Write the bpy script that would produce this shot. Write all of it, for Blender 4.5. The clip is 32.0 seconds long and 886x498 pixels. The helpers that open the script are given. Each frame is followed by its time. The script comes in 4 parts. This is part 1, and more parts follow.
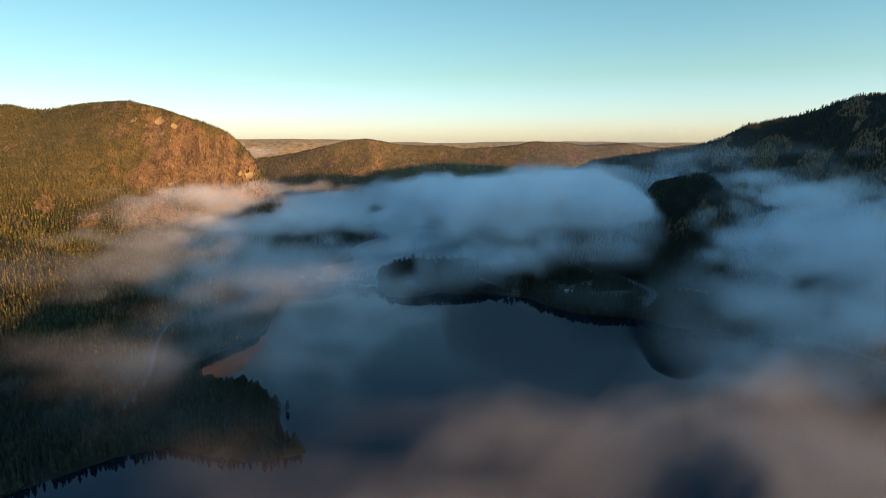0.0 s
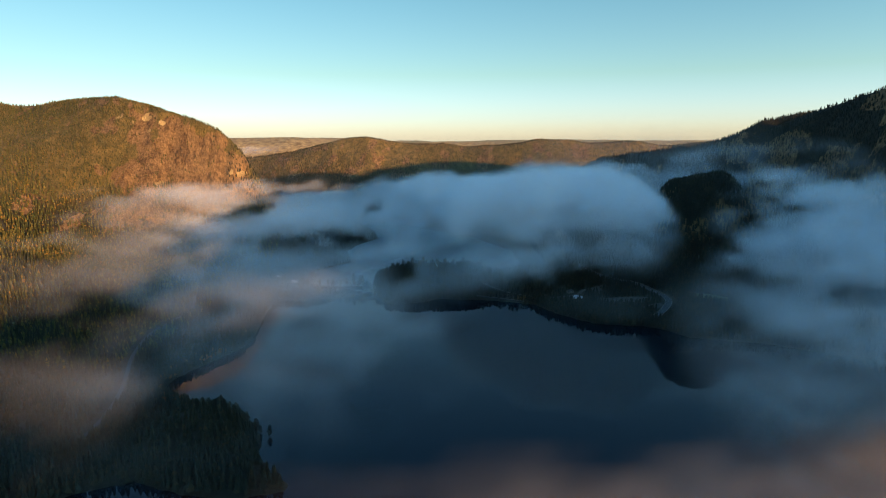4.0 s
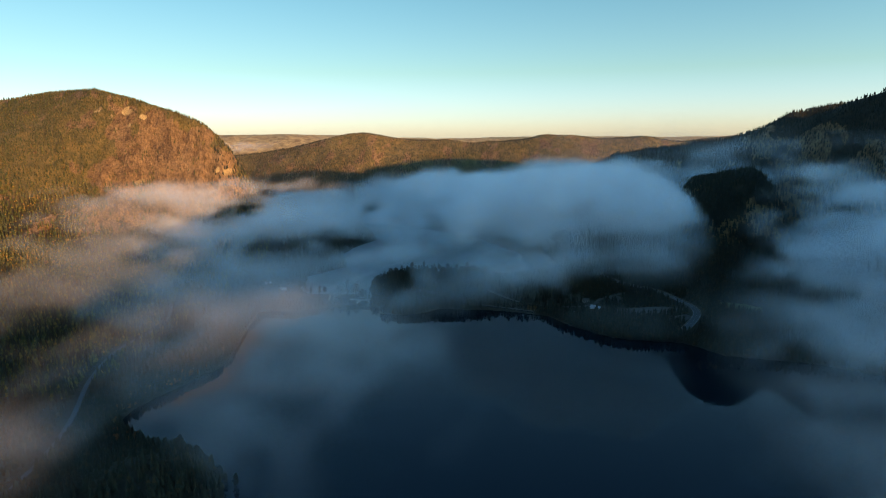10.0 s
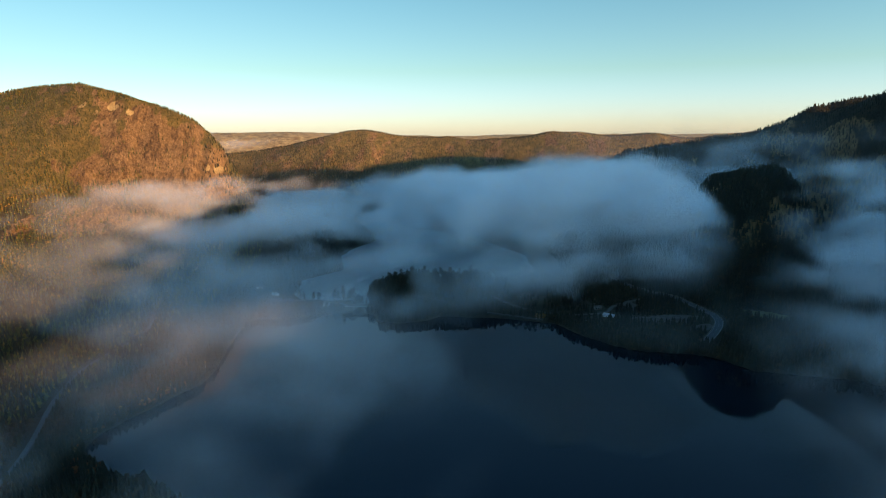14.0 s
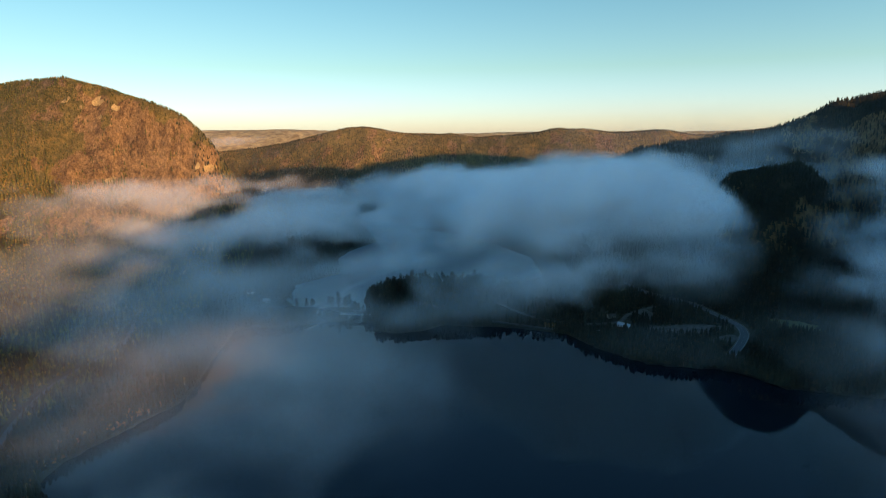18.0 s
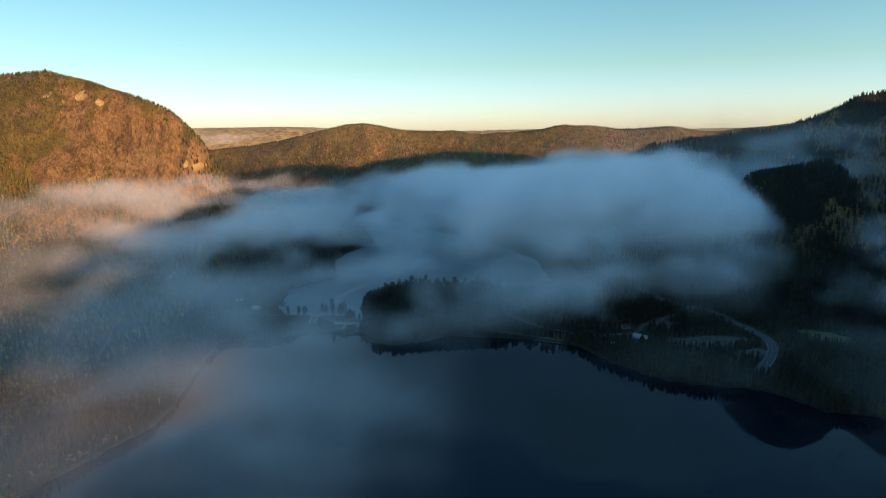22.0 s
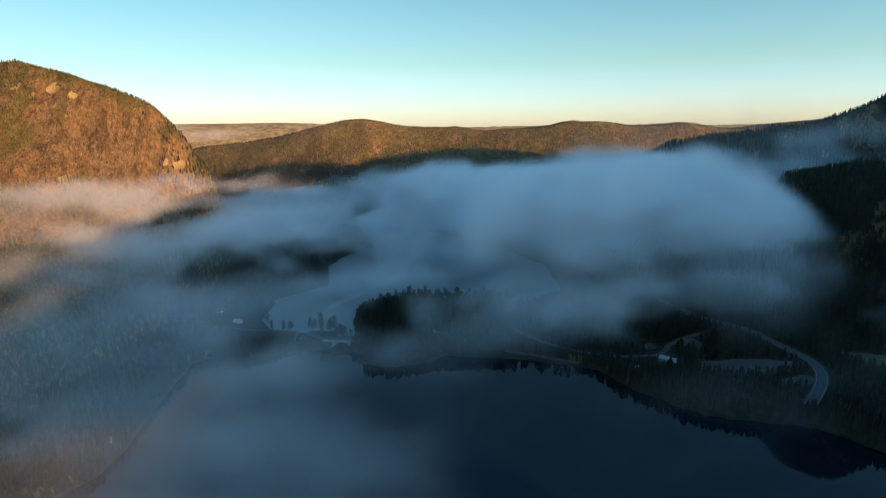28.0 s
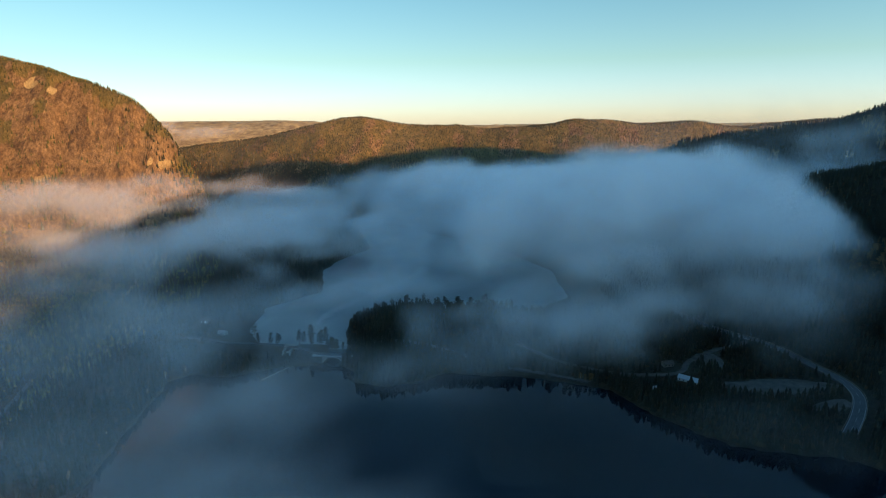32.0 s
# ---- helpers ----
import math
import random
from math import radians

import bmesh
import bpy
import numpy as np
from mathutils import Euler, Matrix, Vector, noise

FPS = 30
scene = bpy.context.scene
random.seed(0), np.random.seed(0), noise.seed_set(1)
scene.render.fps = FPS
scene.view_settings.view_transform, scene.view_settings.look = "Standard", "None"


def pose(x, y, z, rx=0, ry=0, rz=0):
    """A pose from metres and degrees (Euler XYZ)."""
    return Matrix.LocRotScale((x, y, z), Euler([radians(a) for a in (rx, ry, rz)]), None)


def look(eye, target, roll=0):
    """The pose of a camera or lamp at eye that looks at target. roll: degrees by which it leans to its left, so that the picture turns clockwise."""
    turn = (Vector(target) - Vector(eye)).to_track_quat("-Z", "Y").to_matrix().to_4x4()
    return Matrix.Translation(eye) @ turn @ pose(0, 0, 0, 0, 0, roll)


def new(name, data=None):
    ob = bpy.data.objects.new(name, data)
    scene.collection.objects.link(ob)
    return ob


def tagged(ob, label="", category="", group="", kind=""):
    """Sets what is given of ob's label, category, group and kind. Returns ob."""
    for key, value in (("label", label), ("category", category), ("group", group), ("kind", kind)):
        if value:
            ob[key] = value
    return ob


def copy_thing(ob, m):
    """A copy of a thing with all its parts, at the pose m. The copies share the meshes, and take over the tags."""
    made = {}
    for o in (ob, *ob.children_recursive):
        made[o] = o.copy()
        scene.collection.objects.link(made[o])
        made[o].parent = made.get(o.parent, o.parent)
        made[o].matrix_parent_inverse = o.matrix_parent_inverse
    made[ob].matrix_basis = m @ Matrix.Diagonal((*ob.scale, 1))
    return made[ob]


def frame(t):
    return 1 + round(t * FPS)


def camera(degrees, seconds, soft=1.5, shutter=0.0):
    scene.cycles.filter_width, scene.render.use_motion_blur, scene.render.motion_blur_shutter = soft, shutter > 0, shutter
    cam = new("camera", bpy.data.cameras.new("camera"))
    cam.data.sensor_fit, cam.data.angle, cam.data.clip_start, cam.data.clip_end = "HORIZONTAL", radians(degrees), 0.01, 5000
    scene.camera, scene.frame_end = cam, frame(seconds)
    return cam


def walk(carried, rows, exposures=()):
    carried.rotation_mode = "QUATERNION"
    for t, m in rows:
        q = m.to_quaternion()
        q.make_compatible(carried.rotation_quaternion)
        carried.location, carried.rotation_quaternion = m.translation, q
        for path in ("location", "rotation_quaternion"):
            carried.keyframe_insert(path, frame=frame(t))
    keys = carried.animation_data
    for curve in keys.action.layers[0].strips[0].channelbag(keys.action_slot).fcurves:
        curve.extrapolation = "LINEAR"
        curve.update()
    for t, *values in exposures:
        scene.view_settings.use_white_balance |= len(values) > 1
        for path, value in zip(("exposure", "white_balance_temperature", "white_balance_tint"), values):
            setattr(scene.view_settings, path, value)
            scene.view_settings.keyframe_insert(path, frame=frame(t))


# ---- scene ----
cam = camera(73.7, 32.0, soft=1.0)
ROWS = [  # seconds, x, y, z, yaw, pitch, roll
    (0.0, 0.00, 0.00, 250.00, 0.000, -10.500, 0.038),
    (2.0, 0.89, 29.46, 247.97, 0.074, -10.549, 0.095),
    (4.0, 1.62, 58.63, 245.93, 0.160, -10.606, 0.150),
    (6.0, 2.19, 87.51, 243.91, 0.255, -10.670, 0.202),
    (8.0, 2.62, 116.07, 241.92, 0.358, -10.741, 0.250),
    (10.0, 2.95, 144.32, 239.99, 0.468, -10.818, 0.294),
    (12.0, 3.17, 172.24, 238.13, 0.582, -10.899, 0.333),
    (14.0, 3.32, 199.81, 236.37, 0.698, -10.985, 0.366),
    (16.0, 3.41, 227.03, 234.72, 0.816, -11.075, 0.393),
    (18.0, 3.46, 253.88, 233.20, 0.933, -11.168, 0.413),
    (20.0, 3.49, 280.36, 231.84, 1.047, -11.263, 0.424),
    (22.0, 3.52, 306.45, 230.66, 1.157, -11.360, 0.427),
    (24.0, 3.57, 332.14, 229.67, 1.262, -11.458, 0.421),
    (26.0, 3.65, 357.42, 228.90, 1.358, -11.556, 0.405),
    (28.0, 3.79, 382.28, 228.36, 1.446, -11.654, 0.378),
    (30.0, 4.00, 406.71, 228.08, 1.522, -11.750, 0.339),
    (32.0, 4.31, 430.70, 228.08, 1.586, -11.845, 0.289),
]
walk(cam, [(t, pose(x, y, z, 90 + pitch, roll, yaw)) for t, x, y, z, yaw, pitch, roll in ROWS],
     exposures=[(0.0, 1.35), (32.0, 1.35)])

# ---- light ----
SUN_EL, SUN_AZ = radians(7.3), math.atan2(0.82, -0.57)   # azimuth from +y towards +x
TO_SUN = Vector((math.sin(SUN_AZ) * math.cos(SUN_EL), math.cos(SUN_AZ) * math.cos(SUN_EL), math.sin(SUN_EL)))
world = bpy.data.worlds.new("dawn_sky")
scene.world = world
world.use_nodes = True
wn, wl = world.node_tree.nodes, world.node_tree.links
sky = wn.new("ShaderNodeTexSky")
sky.sky_type, sky.sun_disc = "NISHITA", False
sky.sun_elevation, sky.sun_rotation = SUN_EL, SUN_AZ
sky.altitude, sky.air_density, sky.dust_density, sky.ozone_density = 300, 1.0, 0.5, 1.5
# clear dawn air: pale warm at the skyline, cyan above it, deep blue overhead
way, height, gain, tinted = wn.new("ShaderNodeTexCoord"), wn.new("ShaderNodeSeparateXYZ"), wn.new("ShaderNodeValToRGB"), wn.new("ShaderNodeMix")
wl.new(way.outputs["Generated"], height.inputs[0])
wl.new(height.outputs[2], gain.inputs[0])
AIR = [(0.0, (0.80, 0.92, 1.5)), (0.03, (0.72, 0.86, 1.38)), (0.10, (0.60, 0.75, 0.82)), (0.22, (0.51, 0.74, 0.77)), (0.36, (0.37, 0.6, 0.68)), (0.55, (0.28, 0.53, 0.68)), (0.9, (0.92, 1.7, 2.05))]
for e in range(len(AIR) - 2):
    gain.color_ramp.elements.new(0.5)
for e, (at, col) in zip(gain.color_ramp.elements, AIR):
    e.position, e.color = at, (*col, 1)
tinted.data_type, tinted.blend_type = "RGBA", "MULTIPLY"
tinted.inputs[0].default_value = 1.0
wl.new(sky.outputs[0], tinted.inputs[6])
# the side towards the sun is a little brighter
across, evened = wn.new("ShaderNodeMath"), wn.new("ShaderNodeVectorMath")
across.operation, evened.operation = "MULTIPLY_ADD", "SCALE"
across.inputs[1].default_value, across.inputs[2].default_value = 0.17, 0.97
wl.new(height.outputs[0], across.inputs[0])
wl.new(gain.outputs[0], evened.inputs[0])
wl.new(across.outputs[0], evened.inputs["Scale"])
wl.new(evened.outputs[0], tinted.inputs[7])
wl.new(tinted.outputs[2], wn["Background"].inputs[0])
wn["Background"].inputs[1].default_value = 0.12
sun = new("sun", bpy.data.lights.new("sun", "SUN"))
sun.data.energy, sun.data.angle, sun.data.color = 3.3, radians(0.6), (1.0, 0.51, 0.17)
sun.matrix_world = look(TO_SUN * 1000, (0, 0, 0))


# ---- noise and shape helpers ----
def lattice(ix, iy, iz):
    n = (ix * 374761393 + iy * 668265263 + iz * 2147483647 + 1013904223) & 0xFFFFFFFF
    n = ((n ^ (n >> 13)) * 1274126177) & 0xFFFFFFFF
    n = ((n ^ (n >> 16)) * 2246822519) & 0xFFFFFFFF
    return ((n ^ (n >> 15)) & 0xFFFF) / 32767.5 - 1.0


def vnoise(x, y, z=0.0):
    """Smooth value noise, -1 to 1, on arrays."""
    x, y, z = np.broadcast_arrays(np.asarray(x, float), y, z)
    fx, fy, fz = np.floor(x), np.floor(y), np.floor(z)
    ix, iy, iz = fx.astype(np.int64), fy.astype(np.int64), fz.astype(np.int64)
    u, v, w = x - fx, y - fy, z - fz
    u, v, w = (a * a * a * (a * (a * 6 - 15) + 10) for a in (u, v, w))
    out = 0.0
    for dx in (0, 1):
        for dy in (0, 1):
            for dz in (0, 1):
                out = out + lattice(ix + dx, iy + dy, iz + dz) * (u if dx else 1 - u) * (v if dy else 1 - v) * (w if dz else 1 - w)
    return out


def fbm(x, y, z=0.0, octaves=4):
    out, amp = 0.0, 1.0
    for k in range(octaves):
        out = out + amp * vnoise(np.asarray(x) * 2 ** k + 17.3 * k, np.asarray(y) * 2 ** k - 9.1 * k, np.asarray(z) * 2 ** k + 5.7 * k)
        amp *= 0.5
    return out / 1.6


def step(a, b, v):
    t = np.clip((v - a) / (b - a), 0, 1)
    return t * t * (3 - 2 * t)


def curve(points, v):
    """A smoothed line through (where, value) pairs."""
    xs, ys = zip(*points)
    w = 12.0
    return (np.interp(v - w, xs, ys) + 2 * np.interp(v, xs, ys) + np.interp(v + w, xs, ys)) / 4


def inside_distance(poly, x, y):
    """Distance to a closed outline: positive outside it, negative inside."""
    best, odd = np.full(np.shape(x), 1e18), np.zeros(np.shape(x), bool)
    for (ax, ay), (bx, by) in zip(poly, poly[1:] + poly[:1]):
        ex, ey = bx - ax, by - ay
        t = np.clip(((x - ax) * ex + (y - ay) * ey) / (ex * ex + ey * ey), 0, 1)
        best = np.minimum(best, (x - ax - t * ex) ** 2 + (y - ay - t * ey) ** 2)
        if ay != by:
            odd ^= ((ay > y) != (by > y)) & (x < ax + (y - ay) * ex / ey)
    return np.where(odd, -1, 1) * np.sqrt(best)


# ---- the lie of the land ----
LAKE = [(-345, 340), (-308, 390), (-270, 430), (-226, 452), (-183, 436), (-148, 428), (-116, 438), (-110, 447), (-130, 462), (-146, 486), (-155, 516),
        (-172, 546), (-221, 566), (-268, 597), (-284, 620), (-277, 648), (-260, 690), (-238, 738), (-243, 790), (-252, 853), (-262, 925), (-248, 943),
        (-211, 938), (-190, 950), (-160, 966), (-112, 968), (-98, 955), (-92, 930), (-63, 921), (-31, 931), (-8, 950), (35, 947), (69, 940), (101, 930),
        (137, 916), (167, 861), (203, 824), (276, 808), (310, 767), (392, 742), (480, 690), (540, 520), (500, 200), (380, -300), (-300, -300), (-380, 0)]
FAR_LAKE = [(-132, 960), (-112, 962), (-108, 1000), (-124, 1060), (-118, 1108), (-40, 1122), (90, 1128), (150, 1200), (150, 1350), (60, 1560), (-80, 1700), (-190, 1850),
            (-290, 1820), (-215, 1700), (-165, 1522), (-203, 1426), (-216, 1345), (-189, 1225), (-243, 1150), (-236, 1060), (-205, 1018), (-178, 1012), (-136, 1010)]
LEFT_TOP = [(-4000, 250), (-1500, 320), (-1000, 332), (-860, 316), (-741, 328), (-658, 331), (-576, 311), (-519, 288), (-461, 262), (-427, 232), (-400, 185), (-378, 150), (-352, 85), (-325, 45), (-280, 22), (-100, 0)]
RIDGE_TOP = [(-2600, 190), (-1100, 168), (-783, 165), (-627, 182), (-540, 196), (-473, 209), (-390, 230), (-335, 245), (-249, 249), (-164, 232), (-95, 223), (-27, 227), (58, 216), (178, 221),
             (246, 226), (314, 239), (399, 238), (501, 225), (619, 234), (739, 215), (1000, 240), (2500, 250)]


def land(x, y):
    x, y = np.asarray(x, float), np.asarray(y, float)
    d = np.minimum(inside_distance(LAKE, x, y), inside_distance(FAR_LAKE, x, y)) + 2.2 * fbm(x / 22, y / 22, 3.0, 3)
    dry = np.maximum(d, 0)
    h = np.where(d < 0, np.maximum(-6, d * 0.35), 2.2 * step(0, 4, dry) + 7 * step(4, 90, dry))
    # rough low ground
    h = h + step(8, 60, dry) * 4 * fbm(x / 70, y / 70, 1.0)
    # wooded point on the near shore, and the low hill behind it
    h = h + 20 * np.exp(-(((x + 200) / 45) ** 2 + ((y - 510) / 42) ** 2)) * step(0, 16, dry)
    # headland behind the bridge
    h = h + 20 * np.exp(-(((x + 15) / 100) ** 4 + ((y - 1030) / 68) ** 4)) * step(0, 34, dry)
    h = h + 60 * np.exp(-(((x + 330) / 100) ** 2 + ((y - 1480) / 170) ** 2)) * step(0, 40, dry)
    # built-up causeway, and the terrace that carries the road
    bank = 7.2 * np.exp(-((y - 999) / 13) ** 4) * step(-262, -240, x) * step(-128, -136, x) * step(1.5, 4, np.abs(x + 169))
    h = np.where(d > -3, np.maximum(h, bank), h)
    h = h + 8 * np.exp(-(((x - 340) / 75) ** 2 + ((y - 930) / 110) ** 2)) * step(0, 40, dry)
    # left valley side and the great dome with its rock face
    rise = step(-300, -900, x) * 110 * step(0, 200, dry)
    h = h + rise * step(250, 700, y)
    top = curve(LEFT_TOP, x + 14 * fbm(x / 120, y / 60, 2.0, 3) + 0.6 * np.maximum(0, y - 1285))
    foot = np.interp(x, [-1500, -900, -640, -420, -300], [600, 850, 1060, 1120, 1150])
    crest = np.interp(x, [-1500, -900, -640, -420, -300], [1300, 1390, 1295, 1275, 1270])
    t = np.clip((y - foot + (9 * fbm(x / 30, y / 110, 3.0, 4) + 7 * np.abs(fbm(x / 19, y / 160, 13.0, 2))) * step(-680, -580, x)) / (crest - foot), 0, 1)
    face = t ** 1.25 * (1 - 0.28 * t * (1 - t) * step(-700, -560, x))
    face = face * (1 - 0.75 * step(1500, 2100, y) * step(-1300, -700, x)) * step(0, 45, dry)
    h = np.where(face > 0, h + (top - np.minimum(h, top)) * face, h)
    # right-hand mountain: long crest, with a spur that ends in a round hump
    cx = np.interp(y, [-700, -300, 0, 250, 500, 750, 1000, 1150, 1300, 1600, 2200], [1000, 900, 860, 800, 720, 700, 740, 730, 640, 620, 900])
    # behind the camera the unseen crest is raised to shade the west shore
    ch = np.interp(y, [-700, -300, 0, 250, 500, 750, 1000, 1150, 1300, 1600, 2200], [235, 265, 292, 298, 305, 320, 326, 315, 260, 200, 165])
    west = np.interp(y, [-700, 300, 700, 900, 1050, 1150, 1300, 1600, 2200], [560, 560, 540, 560, 575, 560, 330, 270, 500])
    t = np.clip((x - west) / (cx - west), 0, 1)
    side = ch * (1.35 * t - 0.35 * t * t) * (1 - 0.8 * step(0, 480, x - cx))
    h = np.maximum(h, np.where(x > west + 20, side + 9 * t * fbm(x / 110, y / 110, 8.0), -9))
    hump = 182 * np.exp(-(np.where(x < 440, (440 - x) / 88, (x - 440) / 82) ** 4 + (np.abs(y - 1070) / 100) ** 3.2))
    h = np.maximum(h, np.where(hump > 10, hump * (1 + 0.06 * fbm(x / 40, y / 40, 4.0)), -9))
    spur = np.interp(x, [225, 265, 325, 450, 540, 600, 660, 760], [40, 172, 203, 219, 233, 250, 280, 298])
    h = np.maximum(h, np.where((x > 230) & (np.abs(y - 1300) < 190), spur * (1 - (np.abs(y - 1300) / 190) ** 1.5) + 5 * fbm(x / 60, y / 60, 14.0), -9))
    # unseen hill added behind the crest, placed to shade the ridge's foot at dawn
    h = np.maximum(h, 312 * np.exp(-(((x - 900) / 175) ** 4 + ((y - 1330) / 170) ** 4)) - 2)
    # long ridge that closes the valley, and higher bare ground behind it
    top = curve(RIDGE_TOP, x + 25 * fbm(x / 160, y / 160, 6.0, 2))
    t = np.clip((y - 1770 - 60 * fbm(x / 260, 0.5, 2.0, 2)) / 280, 0, 1)
    back = 1 - 0.2 * step(2120, 2500, y)
    h = np.maximum(h, np.where(t > 0, top * (1.25 * t - 0.25 * t * t) * back * step(-1500, -600, x + 0.35 * (y - 1700)) + 17 * step(0.05, 0.4, t) * step(1.0, 0.8, t) * fbm(x / 105, y / 190, 9.0), -9))
    far = 226 + 12 * fbm(x / 420, y / 420, 7.0, 3) + 24 * step(-520, -800, x)
    h = np.maximum(h, np.where(y > 2400, far * step(2350, 3100, y), -9))
    return h + step(40, 160, h) * (3.5 * fbm(x / 34, y / 34, 5.0, 3))


def axis(core_a, core_b, fine, end_a, end_b):
    out = list(np.arange(core_a, core_b + 0.1, fine))
    s, v = fine, core_b
    while v < end_b:
        s *= 1.18
        v += s
        out.append(v)
    s, v = fine, core_a
    while v > end_a:
        s *= 1.18
        v -= s
        out.insert(0, v)
    return np.array(out)


def sheet(name, xs, ys, zs, material):
    """A grid of quads over xs and ys, with heights zs[row, column]."""
    nx, ny = len(xs), len(ys)
    gx, gy = np.meshgrid(xs, ys)
    co = np.stack([gx, gy, zs], -1).reshape(-1, 3)
    i = (np.arange(ny - 1)[:, None] * nx + np.arange(nx - 1)[None, :]).ravel()
    me = bpy.data.meshes.new(name)
    fill(me, co, np.stack([i, i + 1, i + nx + 1, i + nx], -1))
    me.materials.append(material)
    return new(name, me)


def fill(me, co, faces, smooth=True):
    n, k = faces.shape
    me.vertices.add(len(co))
    me.vertices.foreach_set("co", np.asarray(co, np.float32).ravel())
    me.loops.add(n * k)
    me.loops.foreach_set("vertex_index", faces.astype(np.int32).ravel())
    me.polygons.add(n)
    me.polygons.foreach_set("loop_start", np.arange(0, n * k, k, dtype=np.int32))
    me.polygons.foreach_set("use_smooth", np.full(n, smooth))
    me.update(calc_edges=True)


# ---- materials ----
def mat(name):
    m = bpy.data.materials.new(name)
    m.use_nodes = True
    return m, m.node_tree.nodes, m.node_tree.links, m.node_tree.nodes["Principled BSDF"]


def tex(n, l, scale, detail=4, rough=0.55, kind="Object", dims=(1, 1, 1)):
    c, g, t = n.new("ShaderNodeTexCoord"), n.new("ShaderNodeMapping"), n.new("ShaderNodeTexNoise")
    g.inputs["Scale"].default_value = dims
    t.inputs["Scale"].default_value, t.inputs["Detail"].default_value, t.inputs["Roughness"].default_value = scale, detail, rough
    l.new(c.outputs[kind], g.inputs[0])
    l.new(g.outputs[0], t.inputs["Vector"])
    return t.outputs["Fac"]


def ramp(n, l, fac, *stops):
    r = n.new("ShaderNodeValToRGB")
    for e in range(len(stops) - 2):
        r.color_ramp.elements.new(0.5)
    for e, (at, col) in zip(r.color_ramp.elements, stops):
        e.position, e.color = at, (*col, 1)
    l.new(fac, r.inputs[0])
    return r.outputs[0]


def mix(n, l, fac, a, b):
    m = n.new("ShaderNodeMix")
    m.data_type = "RGBA"
    if isinstance(fac, float):
        m.inputs[0].default_value = fac
    else:
        l.new(fac, m.inputs[0])
    l.new(a, m.inputs[6])
    l.new(b, m.inputs[7])
    return m.outputs[2]


def bump(n, l, height, strength, distance, bsdf):
    b = n.new("ShaderNodeBump")
    b.inputs["Strength"].default_value, b.inputs["Distance"].default_value = strength, distance
    l.new(height, b.inputs["Height"])
    l.new(b.outputs[0], bsdf.inputs["Normal"])


def ground_material():
    m, n, l, p = mat("forest_floor_and_rock")
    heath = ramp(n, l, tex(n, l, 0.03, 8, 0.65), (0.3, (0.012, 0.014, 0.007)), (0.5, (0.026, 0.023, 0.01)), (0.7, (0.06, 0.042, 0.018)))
    # golden heath, with a sunlit tone put into its colour
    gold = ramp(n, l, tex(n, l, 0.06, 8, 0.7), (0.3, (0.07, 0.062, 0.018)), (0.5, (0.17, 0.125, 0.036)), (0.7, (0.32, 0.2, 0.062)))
    lit_heath = n.new("ShaderNodeAttribute")
    lit_heath.attribute_name = "sunlit_heath"
    heath = mix(n, l, lit_heath.outputs["Fac"], heath, gold)
    rock = mix(n, l, 0.5, ramp(n, l, tex(n, l, 0.05, 9, 0.7, dims=(1, 1, 0.25)), (0.3, (0.12, 0.072, 0.034)), (0.5, (0.29, 0.172, 0.075)), (0.7, (0.48, 0.3, 0.13))),
               ramp(n, l, tex(n, l, 0.28, 8, 0.7, dims=(1, 1, 0.5)), (0.35, (0.07, 0.045, 0.026)), (0.5, (0.29, 0.176, 0.078)), (0.68, (0.54, 0.34, 0.15))))
    # vertical rock streaks, darkened in colour to give the evenly lit face relief
    streak = mix(n, l, 0.5, ramp(n, l, tex(n, l, 0.05, 5, 0.6, dims=(1.6, 1.6, 0.14)), (0.4, (0.2, 0.17, 0.17)), (0.5, (1, 1, 1))),
                 ramp(n, l, tex(n, l, 0.16, 5, 0.65, dims=(1.6, 1.6, 0.1)), (0.36, (0.22, 0.19, 0.18)), (0.56, (1.1, 1.05, 1.0))))
    streaked = n.new("ShaderNodeMix")
    streaked.data_type, streaked.blend_type = "RGBA", "MULTIPLY"
    streaked.inputs[0].default_value = 0.95
    l.new(rock, streaked.inputs[6])
    l.new(streak, streaked.inputs[7])
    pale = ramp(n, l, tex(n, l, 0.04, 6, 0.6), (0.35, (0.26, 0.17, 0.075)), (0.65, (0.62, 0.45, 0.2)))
    a, b = n.new("ShaderNodeAttribute"), n.new("ShaderNodeAttribute")
    a.attribute_name, b.attribute_name = "bare", "fresh"
    edge, lift = tex(n, l, 0.13, 8, 0.7, dims=(1, 1, 0.6)), n.new("ShaderNodeMath")
    lift.operation = "ADD"
    l.new(edge, lift.inputs[0])
    l.new(a.outputs["Fac"], lift.inputs[1])
    naked = ramp(n, l, lift.outputs[0], (0.78, (0, 0, 0)), (0.98, (1, 1, 1)))
    lift2 = n.new("ShaderNodeMath")
    lift2.operation = "ADD"
    l.new(edge, lift2.inputs[0])
    l.new(b.outputs["Fac"], lift2.inputs[1])
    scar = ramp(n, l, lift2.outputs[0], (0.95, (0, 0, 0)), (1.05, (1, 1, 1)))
    l.new(mix(n, l, scar, mix(n, l, naked, heath, streaked.outputs[2]), pale), p.inputs["Base Color"])
    p.inputs["Roughness"].default_value = 0.9
    bump(n, l, tex(n, l, 0.16, 10, 0.75, dims=(1.4, 1.4, 0.4)), 1.0, 9.0, p)
    return m


